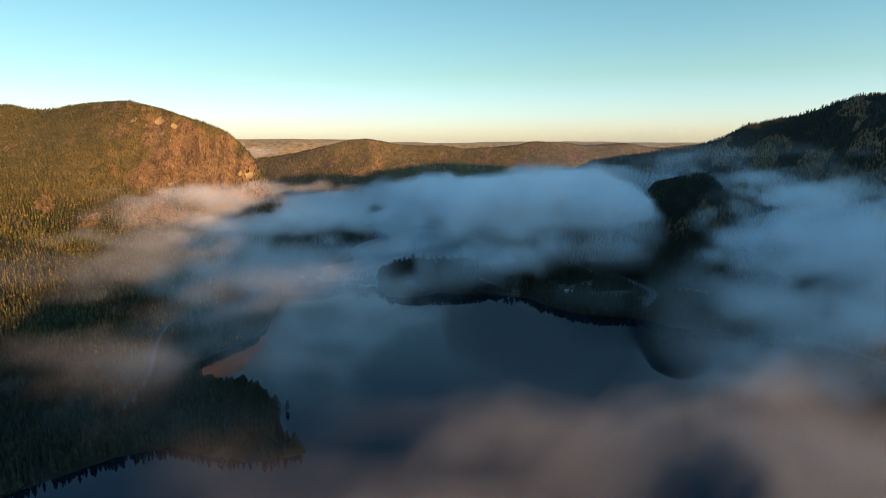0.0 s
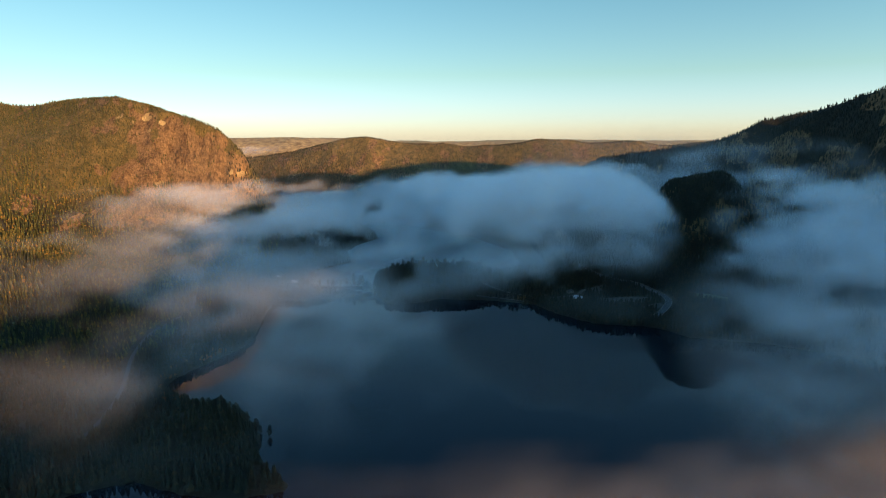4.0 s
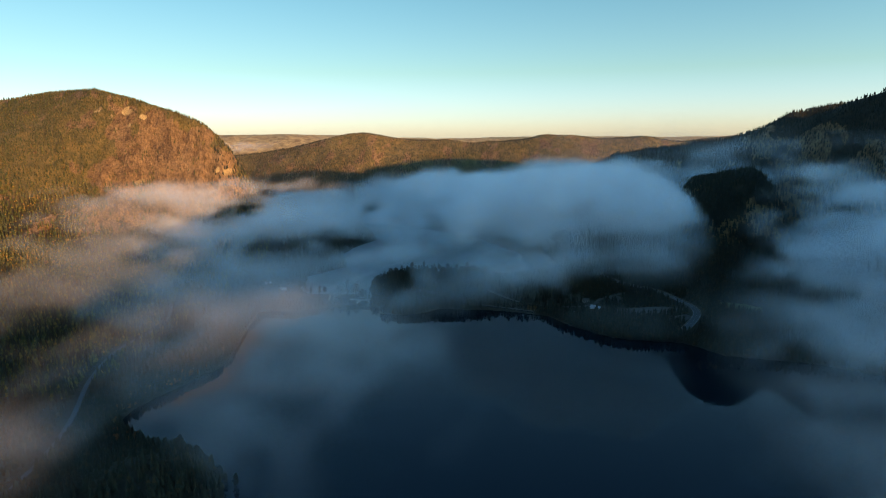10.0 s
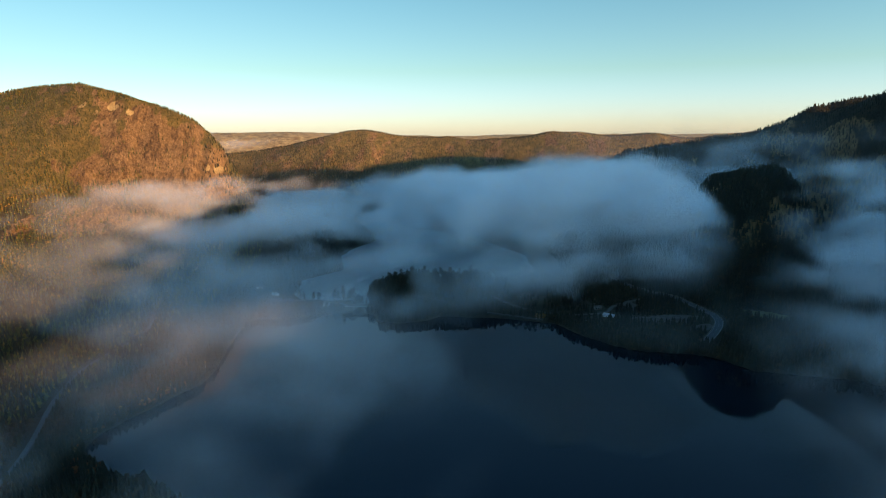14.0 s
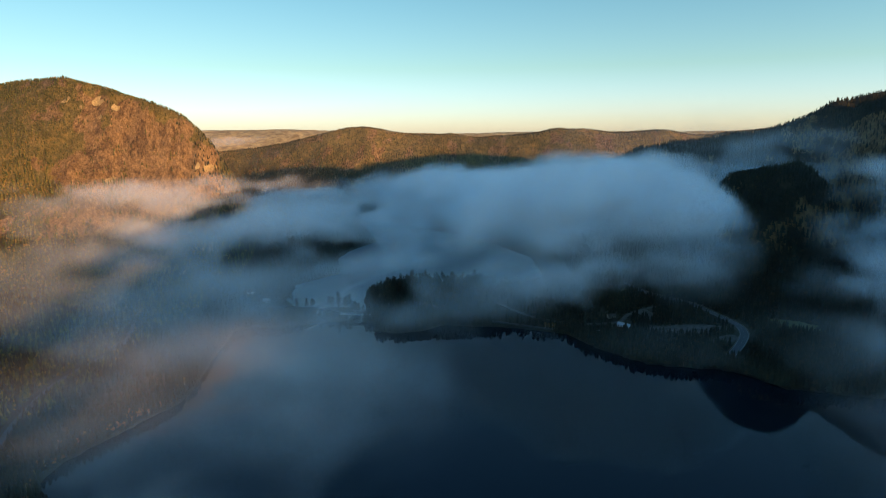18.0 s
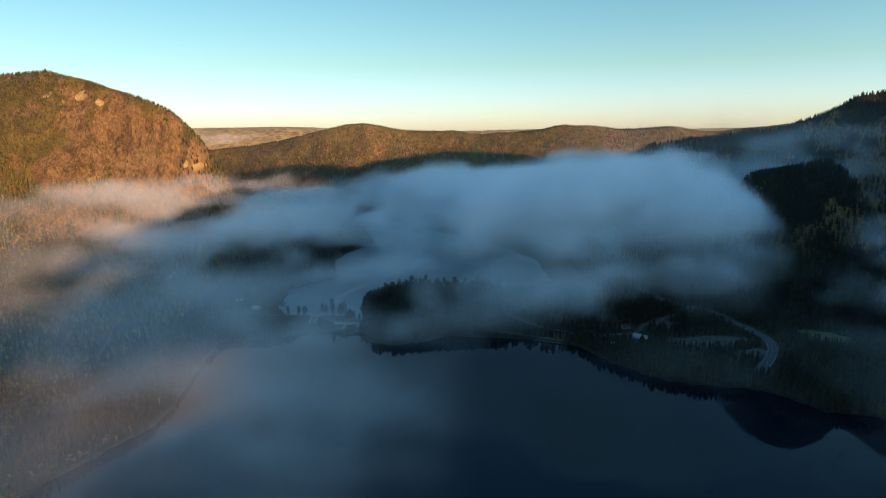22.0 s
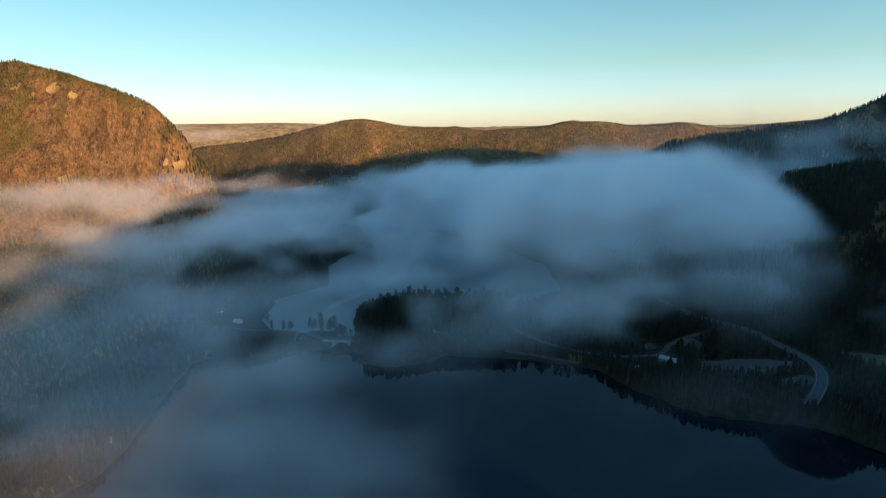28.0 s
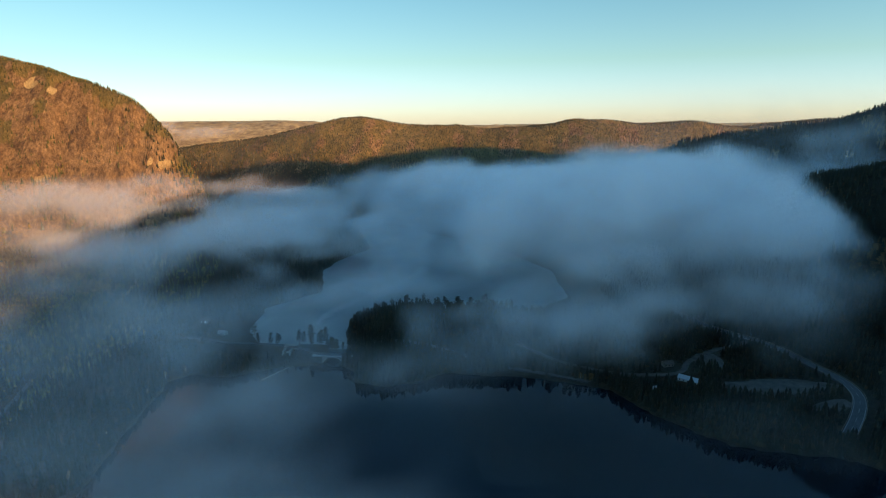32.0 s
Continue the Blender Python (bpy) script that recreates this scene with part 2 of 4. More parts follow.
def water_material():
    m, n, l, p = mat("still_lake_water")
    p.inputs["Base Color"].default_value = (0.004, 0.008, 0.012, 1)
    p.inputs["Roughness"].default_value, p.inputs["IOR"].default_value = 0.03, 1.34
    lane, rough = n.new("ShaderNodeAttribute"), n.new("ShaderNodeMapRange")
    lane.attribute_name = "pale_sheen"
    l.new(lane.outputs["Fac"], rough.inputs[0])
    rough.inputs[2].default_value, rough.inputs[3].default_value, rough.inputs[4].default_value = 0.35, 0.02, 0.32
    l.new(rough.outputs[0], p.inputs["Roughness"])
    # paler base colour stands in for sky and fog mirrored by the far water
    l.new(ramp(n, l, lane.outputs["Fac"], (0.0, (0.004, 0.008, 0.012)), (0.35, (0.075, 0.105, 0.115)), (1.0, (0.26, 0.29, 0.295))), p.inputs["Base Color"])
    return m


def fog_material():
    m, n, l, p = mat("valley_fog")
    n.remove(p)
    out = n["Material Output"]
    a, tr, di, tl = n.new("ShaderNodeAttribute"), n.new("ShaderNodeBsdfTransparent"), n.new("ShaderNodeBsdfDiffuse"), n.new("ShaderNodeBsdfTranslucent")
    a.attribute_name = "veil"
    half, veil = n.new("ShaderNodeMixShader"), n.new("ShaderNodeMixShader")
    half.inputs[0].default_value = 0.5
    for b in (di, tl):
        b.inputs[0].default_value = (0.985, 0.985, 0.985, 1)
    l.new(di.outputs[0], half.inputs[1])
    l.new(tl.outputs[0], half.inputs[2])
    grain = n.new("ShaderNodeMapRange")
    l.new(tex(n, l, 0.03, 4, 0.5, dims=(0.8, 0.8, 1.3)), grain.inputs[0])
    grain.inputs[1].default_value, grain.inputs[2].default_value, grain.inputs[3].default_value, grain.inputs[4].default_value = 0.3, 0.7, 0.5, 1.5
    mul = n.new("ShaderNodeMath")
    mul.operation = "MULTIPLY"
    l.new(a.outputs["Fac"], mul.inputs[0])
    l.new(grain.outputs[0], mul.inputs[1])
    thin = n.new("ShaderNodeMath")
    thin.operation = "MINIMUM"
    thin.inputs[1].default_value = 0.24
    l.new(mul.outputs[0], thin.inputs[0])
    l.new(thin.outputs[0], veil.inputs[0])
    l.new(tr.outputs[0], veil.inputs[1])
    l.new(half.outputs[0], veil.inputs[2])
    l.new(veil.outputs[0], out.inputs["Surface"])
    return m


GROUND, WATER, FOG = ground_material(), water_material(), fog_material()

# ---- ground and water ----
gx, gy = axis(-1000, 1000, 6, -4200, 4200), axis(-100, 2300, 6, -2600, 4700)
px_, py_ = np.meshgrid(gx, gy)
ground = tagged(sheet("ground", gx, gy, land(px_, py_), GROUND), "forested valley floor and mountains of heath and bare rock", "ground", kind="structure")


def bare_rock(x, y, z, slope):
    """Where the dome's face is naked granite; on the ridge, colour lightened as sunlit."""
    n = fbm(x / 30, y / 60, z / 45, 5)
    below = curve(LEFT_TOP, x) - z + 26 * fbm(x / 40, y / 40, 17.0, 3)
    face = step(-640, -560, x + 50 * n) * step(-360, -410, x) * step(1080, 1130, y) * step(1330, 1290, y) * step(16, 44, below)
    ridge = 0.35 * step(1700, 1800, y) * step(0.0, 0.5, n + 0.25)
    return np.clip(ridge + face * step(0.1, 0.45, slope * 0.55 + 0.75 * n - 0.12) + step(0.55, 0.8, slope * 0.5 + n - 0.1) * step(60, 120, z) * 0.7, 0, 1)


def fresh_rock(x, y, z):
    """Pale scars of fallen rock on the dome, and paler ground beyond the ridge."""
    out = 0.0
    for cx, cz, rx, rz in ((-596, 286, 17, 8), (-622, 278, 7, 5), (-648, 292, 14, 6), (-566, 276, 9, 5), (-408, 176, 11, 7), (-420, 180, 6, 5), (-470, 160, 11, 3), (-437, 164, 8, 3), (-545, 163, 12, 4), (-585, 262, 6, 4)):
        out = out + step(0.9, 0.6, np.hypot((x - cx) / rx, (z - cz) / rz) + 0.9 * fbm(x / 9, y / 9, z / 7, 3)) * step(1100, 1150, y) * step(1340, 1300, y)
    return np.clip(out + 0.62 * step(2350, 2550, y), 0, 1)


gz = land(px_, py_)
gs = np.hypot(*np.gradient(gz)[::-1]) / 6.0
# sunlit heath tone: high ground only, left off the shaded right-hand mountain
for key, value in (("bare", bare_rock(px_, py_, gz, gs)), ("fresh", fresh_rock(px_, py_, gz)), ("sunlit_heath", step(95, 170, gz + 12 * fbm(px_ / 60, py_ / 60, 33.0, 3)) * np.maximum(step(160, 60, px_), step(1600, 1700, py_)))):
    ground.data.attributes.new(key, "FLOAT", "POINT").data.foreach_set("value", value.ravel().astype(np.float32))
wx, wy = axis(-300, 40, 6, -420, 700), axis(1010, 1420, 6, -700, 1880)
water = tagged(sheet("water", wx, wy, np.zeros((len(wy), len(wx))), WATER), "still dark lake water mirroring fog and trees", "water", kind="structure")

lx, ly = np.meshgrid(wx, wy)
# bright lane on the far lake, its reflection painted in as pale colour
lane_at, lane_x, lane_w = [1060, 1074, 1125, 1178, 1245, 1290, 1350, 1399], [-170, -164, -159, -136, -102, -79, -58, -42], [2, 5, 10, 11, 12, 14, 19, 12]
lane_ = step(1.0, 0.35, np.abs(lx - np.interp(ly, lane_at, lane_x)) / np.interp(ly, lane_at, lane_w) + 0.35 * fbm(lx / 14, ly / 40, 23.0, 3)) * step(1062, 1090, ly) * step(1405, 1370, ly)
# whole far lake rougher, and painted paler in place of mirrored sky
far_sheen_ = 0.62 * step(985, 1030, ly)
lane_ = np.maximum(lane_, far_sheen_ * (1 + 0.25 * fbm(lx / 60, ly / 60, 51.0, 3)))
water.data.attributes.new("pale_sheen", "FLOAT", "POINT").data.foreach_set("value", lane_.ravel().astype(np.float32))

# ---- fog ----
scene.cycles.transparent_max_bounces, scene.cycles.max_bounces, scene.cycles.diffuse_bounces = 200, 14, 8
# outline of the thick bank that fills the valley
SEA = [(-360, 1790), (-240, 1610), (-150, 1430), (-95, 1290), (-66, 1150), (-20, 1050), (40, 975), (120, 890), (225, 838), (315, 855), (352, 930), (372, 1000), (378, 1085),
       (400, 1170), (480, 1215), (590, 1290), (660, 1500), (640, 1880), (-320, 1900)]
# centre, half sizes, weight and thickness of each loose veil
VEILS = [
    # behind the hump and over the spur
    ((420, 1185, 168), (110, 45, 28), 1.3, 0.6), ((470, 1172, 186), (150, 40, 26), 1.1, 0.24), ((520, 1120, 222), (90, 60, 16), 0.8, 0.18), ((640, 1060, 266), (70, 60, 24), 0.8, 0.15),
    # over the far lake and the left-hand wood
    ((-270, 1130, 108), (130, 140, 26), 1.1, 0.42), ((-250, 1290, 84), (110, 130, 26), 1.1, 0.45), ((-130, 1270, 40), (95, 190, 20), 1.2, 0.12), ((-190, 940, 58), (120, 80, 24), 0.9, 0.29),
    ((-290, 830, 68), (120, 120, 26), 0.9, 0.19), ((-405, 1120, 142), (75, 40, 20), 1.0, 0.28), ((-330, 1040, 88), (140, 95, 26), 1.0, 0.35), ((-255, 700, 48), (70, 130, 22), 0.9, 0.11),
    ((-330, 1500, 104), (200, 140, 16), 0.9, 0.35), ((-150, 1060, 60), (90, 70, 26), 0.9, 0.21), ((-90, 1190, 90), (60, 110, 30), 1.0, 0.28), ((-190, 1420, 104), (110, 150, 24), 1.1, 0.49),
    # thin scarves in front of the headland and over the lake
    ((30, 958, 46), (115, 42, 22), 1.1, 0.33), ((110, 950, 66), (80, 50, 16), 0.8, 0.23), ((-190, 720, 50), (150, 190, 24), 1.0, 0.12), ((-150, 540, 62), (140, 140, 26), 0.95, 0.078), ((130, 860, 84), (110, 80, 18), 0.6, 0.2), ((250, 930, 62), (90, 60, 18), 0.8, 0.23), ((-10, 895, 30), (150, 60, 16), 1.1, 0.11), ((170, 965, 62), (140, 60, 26), 1.1, 0.45), ((330, 1000, 72), (110, 90, 30), 1.0, 0.45),
    # column in front of the right-hand mountain
    ((540, 920, 146), (76, 74, 62), 1.5, 0.85), ((420, 770, 116), (60, 75, 58), 1.1, 0.64), ((495, 690, 128), (90, 120, 74), 1.4, 0.77), ((560, 480, 140), (150, 160, 70), 1.3, 0.68), ((420, 560, 90), (90, 110, 46), 0.9, 0.25),
    ((300, 480, 104), (85, 130, 34), 1.0, 0.18), ((260, 330, 118), (110, 90, 30), 1.2, 0.22),
    # sunlit veils on the left
    ((-350, 1020, 164), (150, 60, 14), 1.25, 0.43), ((-500, 980, 150), (120, 70, 15), 0.9, 0.15), ((-540, 940, 122), (140, 90, 16), 0.8, 0.1), ((-330, 560, 128), (140, 90, 20), 0.7, 0.038), ((-110, 500, 118), (80, 60, 26), 0.85, 0.076),
    ((-430, 640, 112), (140, 110, 20), 0.8, 0.051), ((-210, 590, 64), (120, 80, 24), 0.9, 0.093), ((-440, 800, 96), (150, 110, 20), 0.9, 0.096), ((-240, 430, 88), (110, 80, 24), 0.95, 0.07),
    ((-230, 740, 86), (130, 110, 20), 0.8, 0.064), ((-140, 620, 90), (100, 90, 26), 0.95, 0.12), ((-330, 880, 92), (140, 90, 20), 0.9, 0.12),
    # near scraps and far scraps
    ((60, 165, 150), (110, 48, 24), 1.2, 0.13), ((185, 215, 138), (120, 70, 26), 1.25, 0.15), ((130, 150, 142), (95, 48, 22), 1.1, 0.1), ((260, 760, 40), (120, 60, 20), 1.1, 0.024), ((-500, 1640, 215), (70, 40, 14), 1.6, 0.6), ((-640, 1700, 226), (60, 40, 12), 1.5, 0.5),
]


def sea_top(x, y):
    """Height of the thick bank's surface, and how far inside its outline a place lies."""
    d = -inside_distance(SEA, x + 26 * fbm(x / 90, y / 90, 61.0, 3), y + 26 * fbm(x / 90, y / 90, 71.0, 3))
    high = np.interp(y, [850, 1000, 1100, 1300, 1500, 1750, 1950], [163, 174, 170, 157, 146, 130, 113])
    high = high + 24 * np.exp(-(((x - 190) / 115) ** 2 + ((y - 1030) / 105) ** 2)) + 10 * np.exp(-((x - 400) / 140) ** 2 - ((y - 1230) / 90) ** 2)
    high = high - 10 * step(-20, -300, x) - 19 * step(130, -40, x) * step(1500, 1250, y)
    lumps = 27 * (0.42 - np.abs(vnoise(x / 105, y / 62, 5.5))) + 13 * (0.42 - np.abs(vnoise(x / 44, y / 30, 9.5))) + 8 * fbm(x / 190, y / 90, 3.3, 2)
    return 88 + (high + lumps - 88) * np.sqrt(step(-15, 75, d)), d


def fog_density(x, y, z, gap):
    """How opaque the fog is at a place, for one slice of a pile with that gap."""
    top, d = sea_top(x, y)
    soft = fbm(x / 46, y / 46, z / 34, 3)
    under = np.interp(y, [840, 1000, 1120, 1300], [54, 42, 34, 26])
    sea = step(-6, 20, top - z + 14 * soft) * step(0, 95, z - under + 24 * soft) * step(-8, 40, d)
    stream = fbm(x / 105 + 0.5 * soft, y / 52, z / 34 + 7, 4)
    out = 0.24 * sea * (0.1 + 1.0 * step(-0.36, 0.2, stream + 0.009 * (z - 125)))
    body, thick = 0.0, 0.0
    for (cx, cy, cz), (rx, ry, rz), weight, opaque in VEILS:
        g = weight * np.exp(-1.1 * (((x - cx) / rx) ** 2 + ((y - cy) / ry) ** 2 + ((z - cz) / rz) ** 2))
        body, thick = body + g, thick + g * opaque
    near = body > 0.06
    q = (x[near], y[near], z[near])
    billow = fbm(q[0] / 150, q[1] / 150, q[2] / 60, 3)
    wisp = fbm(q[0] / 68 + 0.9 * billow, q[1] / 56 + 0.7 * billow, q[2] / 24 + 31, 5)
    b = np.minimum(body[near], 1.5)
    veil = step(0.25, 1.05, b + 2.0 * wisp + 0.85 * billow - 0.35) * step(0.06, 0.4, b)
    out[near] = np.maximum(out[near], 0.024 * gap * veil * thick[near] / np.maximum(body[near], 1e-6))
    out = np.minimum(out, 0.235)
    return out


def fog_slice(where, gap):
    """One leaning slice through the banks, at z = 0 crossing y = where."""
    xs, zs = np.arange(-880, 780, 8.5 if where < 1250 else 11.0), np.arange(10, 250, 5.5)
    x, z = np.meshgrid(xs, zs)
    y = where + 0.9 * z
    a = fog_density(x + 14 * fbm(x / 60, y / 60, z / 40, 2), y, z - 12 * fbm(x / 125, y / 110, 40.3, 3), gap)
    near = a > 0.003
    if not near.any():
        return
    q = (x[near], y[near], z[near])
    a[near] *= step(0, 1, (q[2] - land(q[0], q[1]) - 10) / 20) * (1 - step(190, 208, q[2]) * step(720, 520, q[1]))
    nx, ny = len(xs), len(zs)
    i = (np.arange(ny - 1)[:, None] * nx + np.arange(nx - 1)[None, :]).ravel()
    quads = np.stack([i, i + 1, i + nx + 1, i + nx], -1)
    flat = a.ravel()
    quads = quads[flat[quads].max(1) > 0.004]
    if len(quads) == 0:
        return
    used, quads = np.unique(quads, return_inverse=True)
    co = np.stack([x, y, z], -1).reshape(-1, 3)[used]
    me = bpy.data.meshes.new("fog_bank")
    fill(me, co, quads.reshape(-1, 4))
    me.attributes.new("veil", "FLOAT", "POINT").data.foreach_set("value", flat[used].astype(np.float32))
    me.materials.append(FOG)
    tagged(new("fog_bank", me), "pale drifting layer of morning valley fog", "fog", "fog banks", "stuff")


def haze_curtain(y0, amount):
    """Thin blue air between the nearer and the farther slopes."""
    xs, zs = np.arange(-1000, 1000, 20.0), np.arange(14, 300, 12.0)
    x, z = np.meshgrid(xs, zs)
    y = y0 + 0.4 * z + 30 * fbm(x / 200, z / 140, y0 / 50, 2)
    d = step(12, 50, z - land(x, y)) * step(90, 170, z) * step(300, 200, z + 25 * fbm(x / 130, z / 60, y0, 3)) * (0.15 + 0.85 * step(100, 420, x)) * (1 + 0.4 * fbm(x / 110, z / 50, y0 / 9, 4))
    i = (np.arange(len(zs) - 1)[:, None] * len(xs) + np.arange(len(xs) - 1)[None, :]).ravel()
    quads = np.stack([i, i + 1, i + len(xs) + 1, i + len(xs)], -1)
    flat = (amount * d).ravel()
    quads = quads[flat[quads].max(1) > 0.001]
    used, quads = np.unique(quads, return_inverse=True)
    me = bpy.data.meshes.new("haze")
    fill(me, np.stack([x, y, z], -1).reshape(-1, 3)[used], quads.reshape(-1, 4))
    me.attributes.new("veil", "FLOAT", "POINT").data.foreach_set("value", flat[used].astype(np.float32))
    me.materials.append(FOG)
    tagged(new("haze", me), "thin bluish morning haze hanging in the valley", "haze", "haze layers", "stuff")


for y0, amount in ((985, 0.02), (1112, 0.1), (1420, 0.025), (1640, 0.02)):
    haze_curtain(y0, amount)

where = -60.0
while where < 2000:
    gap = 14 if where < 690 else 9 if where < 1300 else 20
    fog_slice(where, gap)
    where += gap


# ---- roads, clearings ----
HIGHWAY = [(255, 1115), (275, 1064), (290, 1030), (303, 990), (314, 950), (323, 920), (326, 895), (321, 872), (307, 852), (287, 831)]
SHORE_ROAD = [(-236, 1008), (-207, 1004), (-178, 1001), (-150, 990), (-136, 975), (-104, 974), (-84, 984), (-40, 977), (1, 970), (36, 957), (69, 950), (101, 937), (120, 928)]
UPPER_ROAD = [(60, 985), (82, 971), (117, 955), (150, 939), (170, 934), (189, 926), (205, 930), (214, 951), (250, 980), (278, 989), (300, 1002)]
LEFT_ROAD = [(-290, 500), (-293, 530), (-302, 562), (-318, 610), (-350, 690), (-364, 765), (-357, 807), (-350, 845), (-364, 893), (-378, 921), (-372, 960), (-330, 1000), (-280, 1020), (-236, 1008)]
YARDS = [(268, 900, 46, 17), (237, 955, 15, 18), (203, 914, 16, 12), (195, 944, 14, 9), (170, 908, 10, 8), (298, 866, 22, 9), (392, 905, 34, 22), (-288, 1073, 14, 12), (-256, 1041, 12, 10)]


def along(points, gap=6.0):
    """Even steps on a smooth line through the points."""
    p = np.array(points, float)
    for _ in range(2):
        q = np.empty((2 * len(p), 2))
        q[0::2], q[1::2] = p * 0.75 + np.roll(p, -1, 0) * 0.25, p * 0.25 + np.roll(p, -1, 0) * 0.75
        p = np.concatenate([p[:1], q[:-2], p[-1:]])
    far = np.concatenate([[0], np.cumsum(np.hypot(*np.diff(p, axis=0).T))])
    at = np.linspace(0, far[-1], max(2, int(far[-1] / gap)))
    return np.stack([np.interp(at, far, p[:, 0]), np.interp(at, far, p[:, 1])], -1)


ROAD_LINES = [along(r) for r in (HIGHWAY, SHORE_ROAD, UPPER_ROAD, LEFT_ROAD)]


def clear_of(x, y):
    """Positive where trees may stand."""
    out = np.full(np.shape(x), 1e9)
    for line, free in zip(ROAD_LINES, (10.0, 5.5, 7.0, 7.0)):
        for cx, cy in line:
            out = np.minimum(out, np.hypot(x - cx, y - cy + 3) - free)
    for cx, cy, rx, ry in YARDS:
        out = np.minimum(out, (np.hypot((x - cx) / rx, (y - cy) / ry) - 1) * 10)
    return out


def stone_material(name, dark, light, scale=0.6, rough=0.9):
    m, n, l, p = mat(name)
    l.new(ramp(n, l, tex(n, l, scale, 6, 0.65), (0.3, dark), (0.7, light)), p.inputs["Base Color"])
    p.inputs["Roughness"].default_value = rough
    bump(n, l, tex(n, l, scale * 6, 4), 0.3, 0.05, p)
    return m


ASPHALT = stone_material("worn_asphalt", (0.045, 0.045, 0.048), (0.085, 0.085, 0.088))
GRAVEL = stone_material("pale_gravel", (0.035, 0.031, 0.027), (0.095, 0.085, 0.075), 0.16)
GRASS = stone_material("mown_autumn_grass", (0.06, 0.075, 0.025), (0.13, 0.12, 0.045), 0.2)
CONCRETE = stone_material("weathered_concrete", (0.2, 0.2, 0.195), (0.36, 0.355, 0.34), 0.9)
MASONRY = stone_material("dark_rubble_masonry", (0.04, 0.042, 0.035), (0.11, 0.1, 0.085), 0.7)
LINE = stone_material("road_paint", (0.2, 0.2, 0.195), (0.32, 0.32, 0.31), 2.0)
TIMBER = stone_material("grey_timber", (0.12, 0.10, 0.08), (0.26, 0.22, 0.18), 1.5)
PAINT = stone_material("white_painted_boards", (0.34, 0.34, 0.335), (0.5, 0.5, 0.49), 1.2, 0.6)
ROOFING = stone_material("pale_metal_roof", (0.22, 0.24, 0.26), (0.36, 0.38, 0.4), 0.8, 0.35)
TILE = stone_material("dark_roof_tiles", (0.05, 0.045, 0.045), (0.12, 0.10, 0.09), 1.0)
GLASS, gn, gl, gp = mat("dark_window_glass")
gp.inputs["Base Color"].default_value, gp.inputs["Roughness"].default_value = (0.02, 0.03, 0.035, 1), 0.08


def part(name, bm, material, parent, label=""):
    """One mesh under a thing, or a thing of its own where parent is None."""
    me = bpy.data.meshes.new(name)
    bm.to_mesh(me)
    bm.free()
    me.materials.append(material)
    ob = new(name, me)
    ob.parent = parent
    return tagged(ob, label)


def box(x0, x1, y0, y1, z0, z1, bevel=0.0):
    bm = bmesh.new()
    bmesh.ops.create_cube(bm, size=1, matrix=Matrix.Translation(((x0 + x1) / 2, (y0 + y1) / 2, (z0 + z1) / 2)) @ Matrix.Diagonal((x1 - x0, y1 - y0, z1 - z0, 1)))
    if bevel:
        bmesh.ops.bevel(bm, geom=bm.edges[:], offset=bevel, segments=1, affect="EDGES")
    return bm


def ribbon(line, half, lift, thick, bed=None, side=0.0):
    """A band of the given half width along a line, laid over the land."""
    way = np.gradient(line, axis=0)
    way /= np.hypot(way[:, 0], way[:, 1])[:, None]
    out = np.stack([way[:, 1], -way[:, 0]], -1)
    mid = line + out * side
    if bed is None:
        bed = road_bed(line)
    bm, rows = bmesh.new(), []
    for (x, y), (ox, oy), z in zip(mid, out, bed):
        rows.append([bm.verts.new((x + k * half * ox, y + k * half * oy, z + lift + d)) for k, d in ((-1, -thick), (-1, 0), (1, 0), (1, -thick))])
    for a, b in zip(rows, rows[1:]):
        for k in range(3):
            bm.faces.new((a[k], b[k], b[k + 1], a[k + 1]))
    return bm


def road_bed(line):
    z = np.maximum.reduce([land(line[:, 0] + dx, line[:, 1] + dy) for dx in (-4, 0, 4) for dy in (-4, 0, 4)])
    z = np.maximum(z, 2.0)
    k = np.ones(5) / 5
    return np.maximum(np.convolve(np.pad(z, 2, "edge"), k, "valid"), z - 0.6) + 0.25


for name, line, half, surface, label in (("highway", ROAD_LINES[0], 4.4, ASPHALT, "grey two-lane asphalt road curving above the shore"),
                                         ("shore_road", ROAD_LINES[1], 2.2, ASPHALT, "narrow asphalt road along the shore and over the bridge"),
                                         ("upper_road", ROAD_LINES[2], 2.6, GRAVEL, "pale gravel road past the houses"),
                                         ("valley_road", ROAD_LINES[3], 1.9, ASPHALT, "narrow grey road through the wood by the lake")):
    bed = road_bed(line)
    if name == "shore_road":
        bed = np.where(line[:, 0] < -88, np.maximum(7.6, 0), np.maximum(bed, 7.6 - 0.06 * (line[:, 0] + 88)))
    road = tagged(part(name, ribbon(line, half, 0.0, 1.6, bed), surface, None), label, "road", kind="structure")
    if name == "highway":
        for side in (-3.9, 3.9):
            part("edge_line", ribbon(line, 0.14, 0.02, 0.01, bed, side), LINE, road)
        for k in range(0, len(line) - 1, 2):
            part("centre_dash", ribbon(line[k:k + 2], 0.12, 0.02, 0.01, bed[k:k + 2]), LINE, road)
        for side in (-4.9, 4.9):
            part("guard_rail", ribbon(line, 0.12, 0.85, 0.32, bed, side), TIMBER, road)


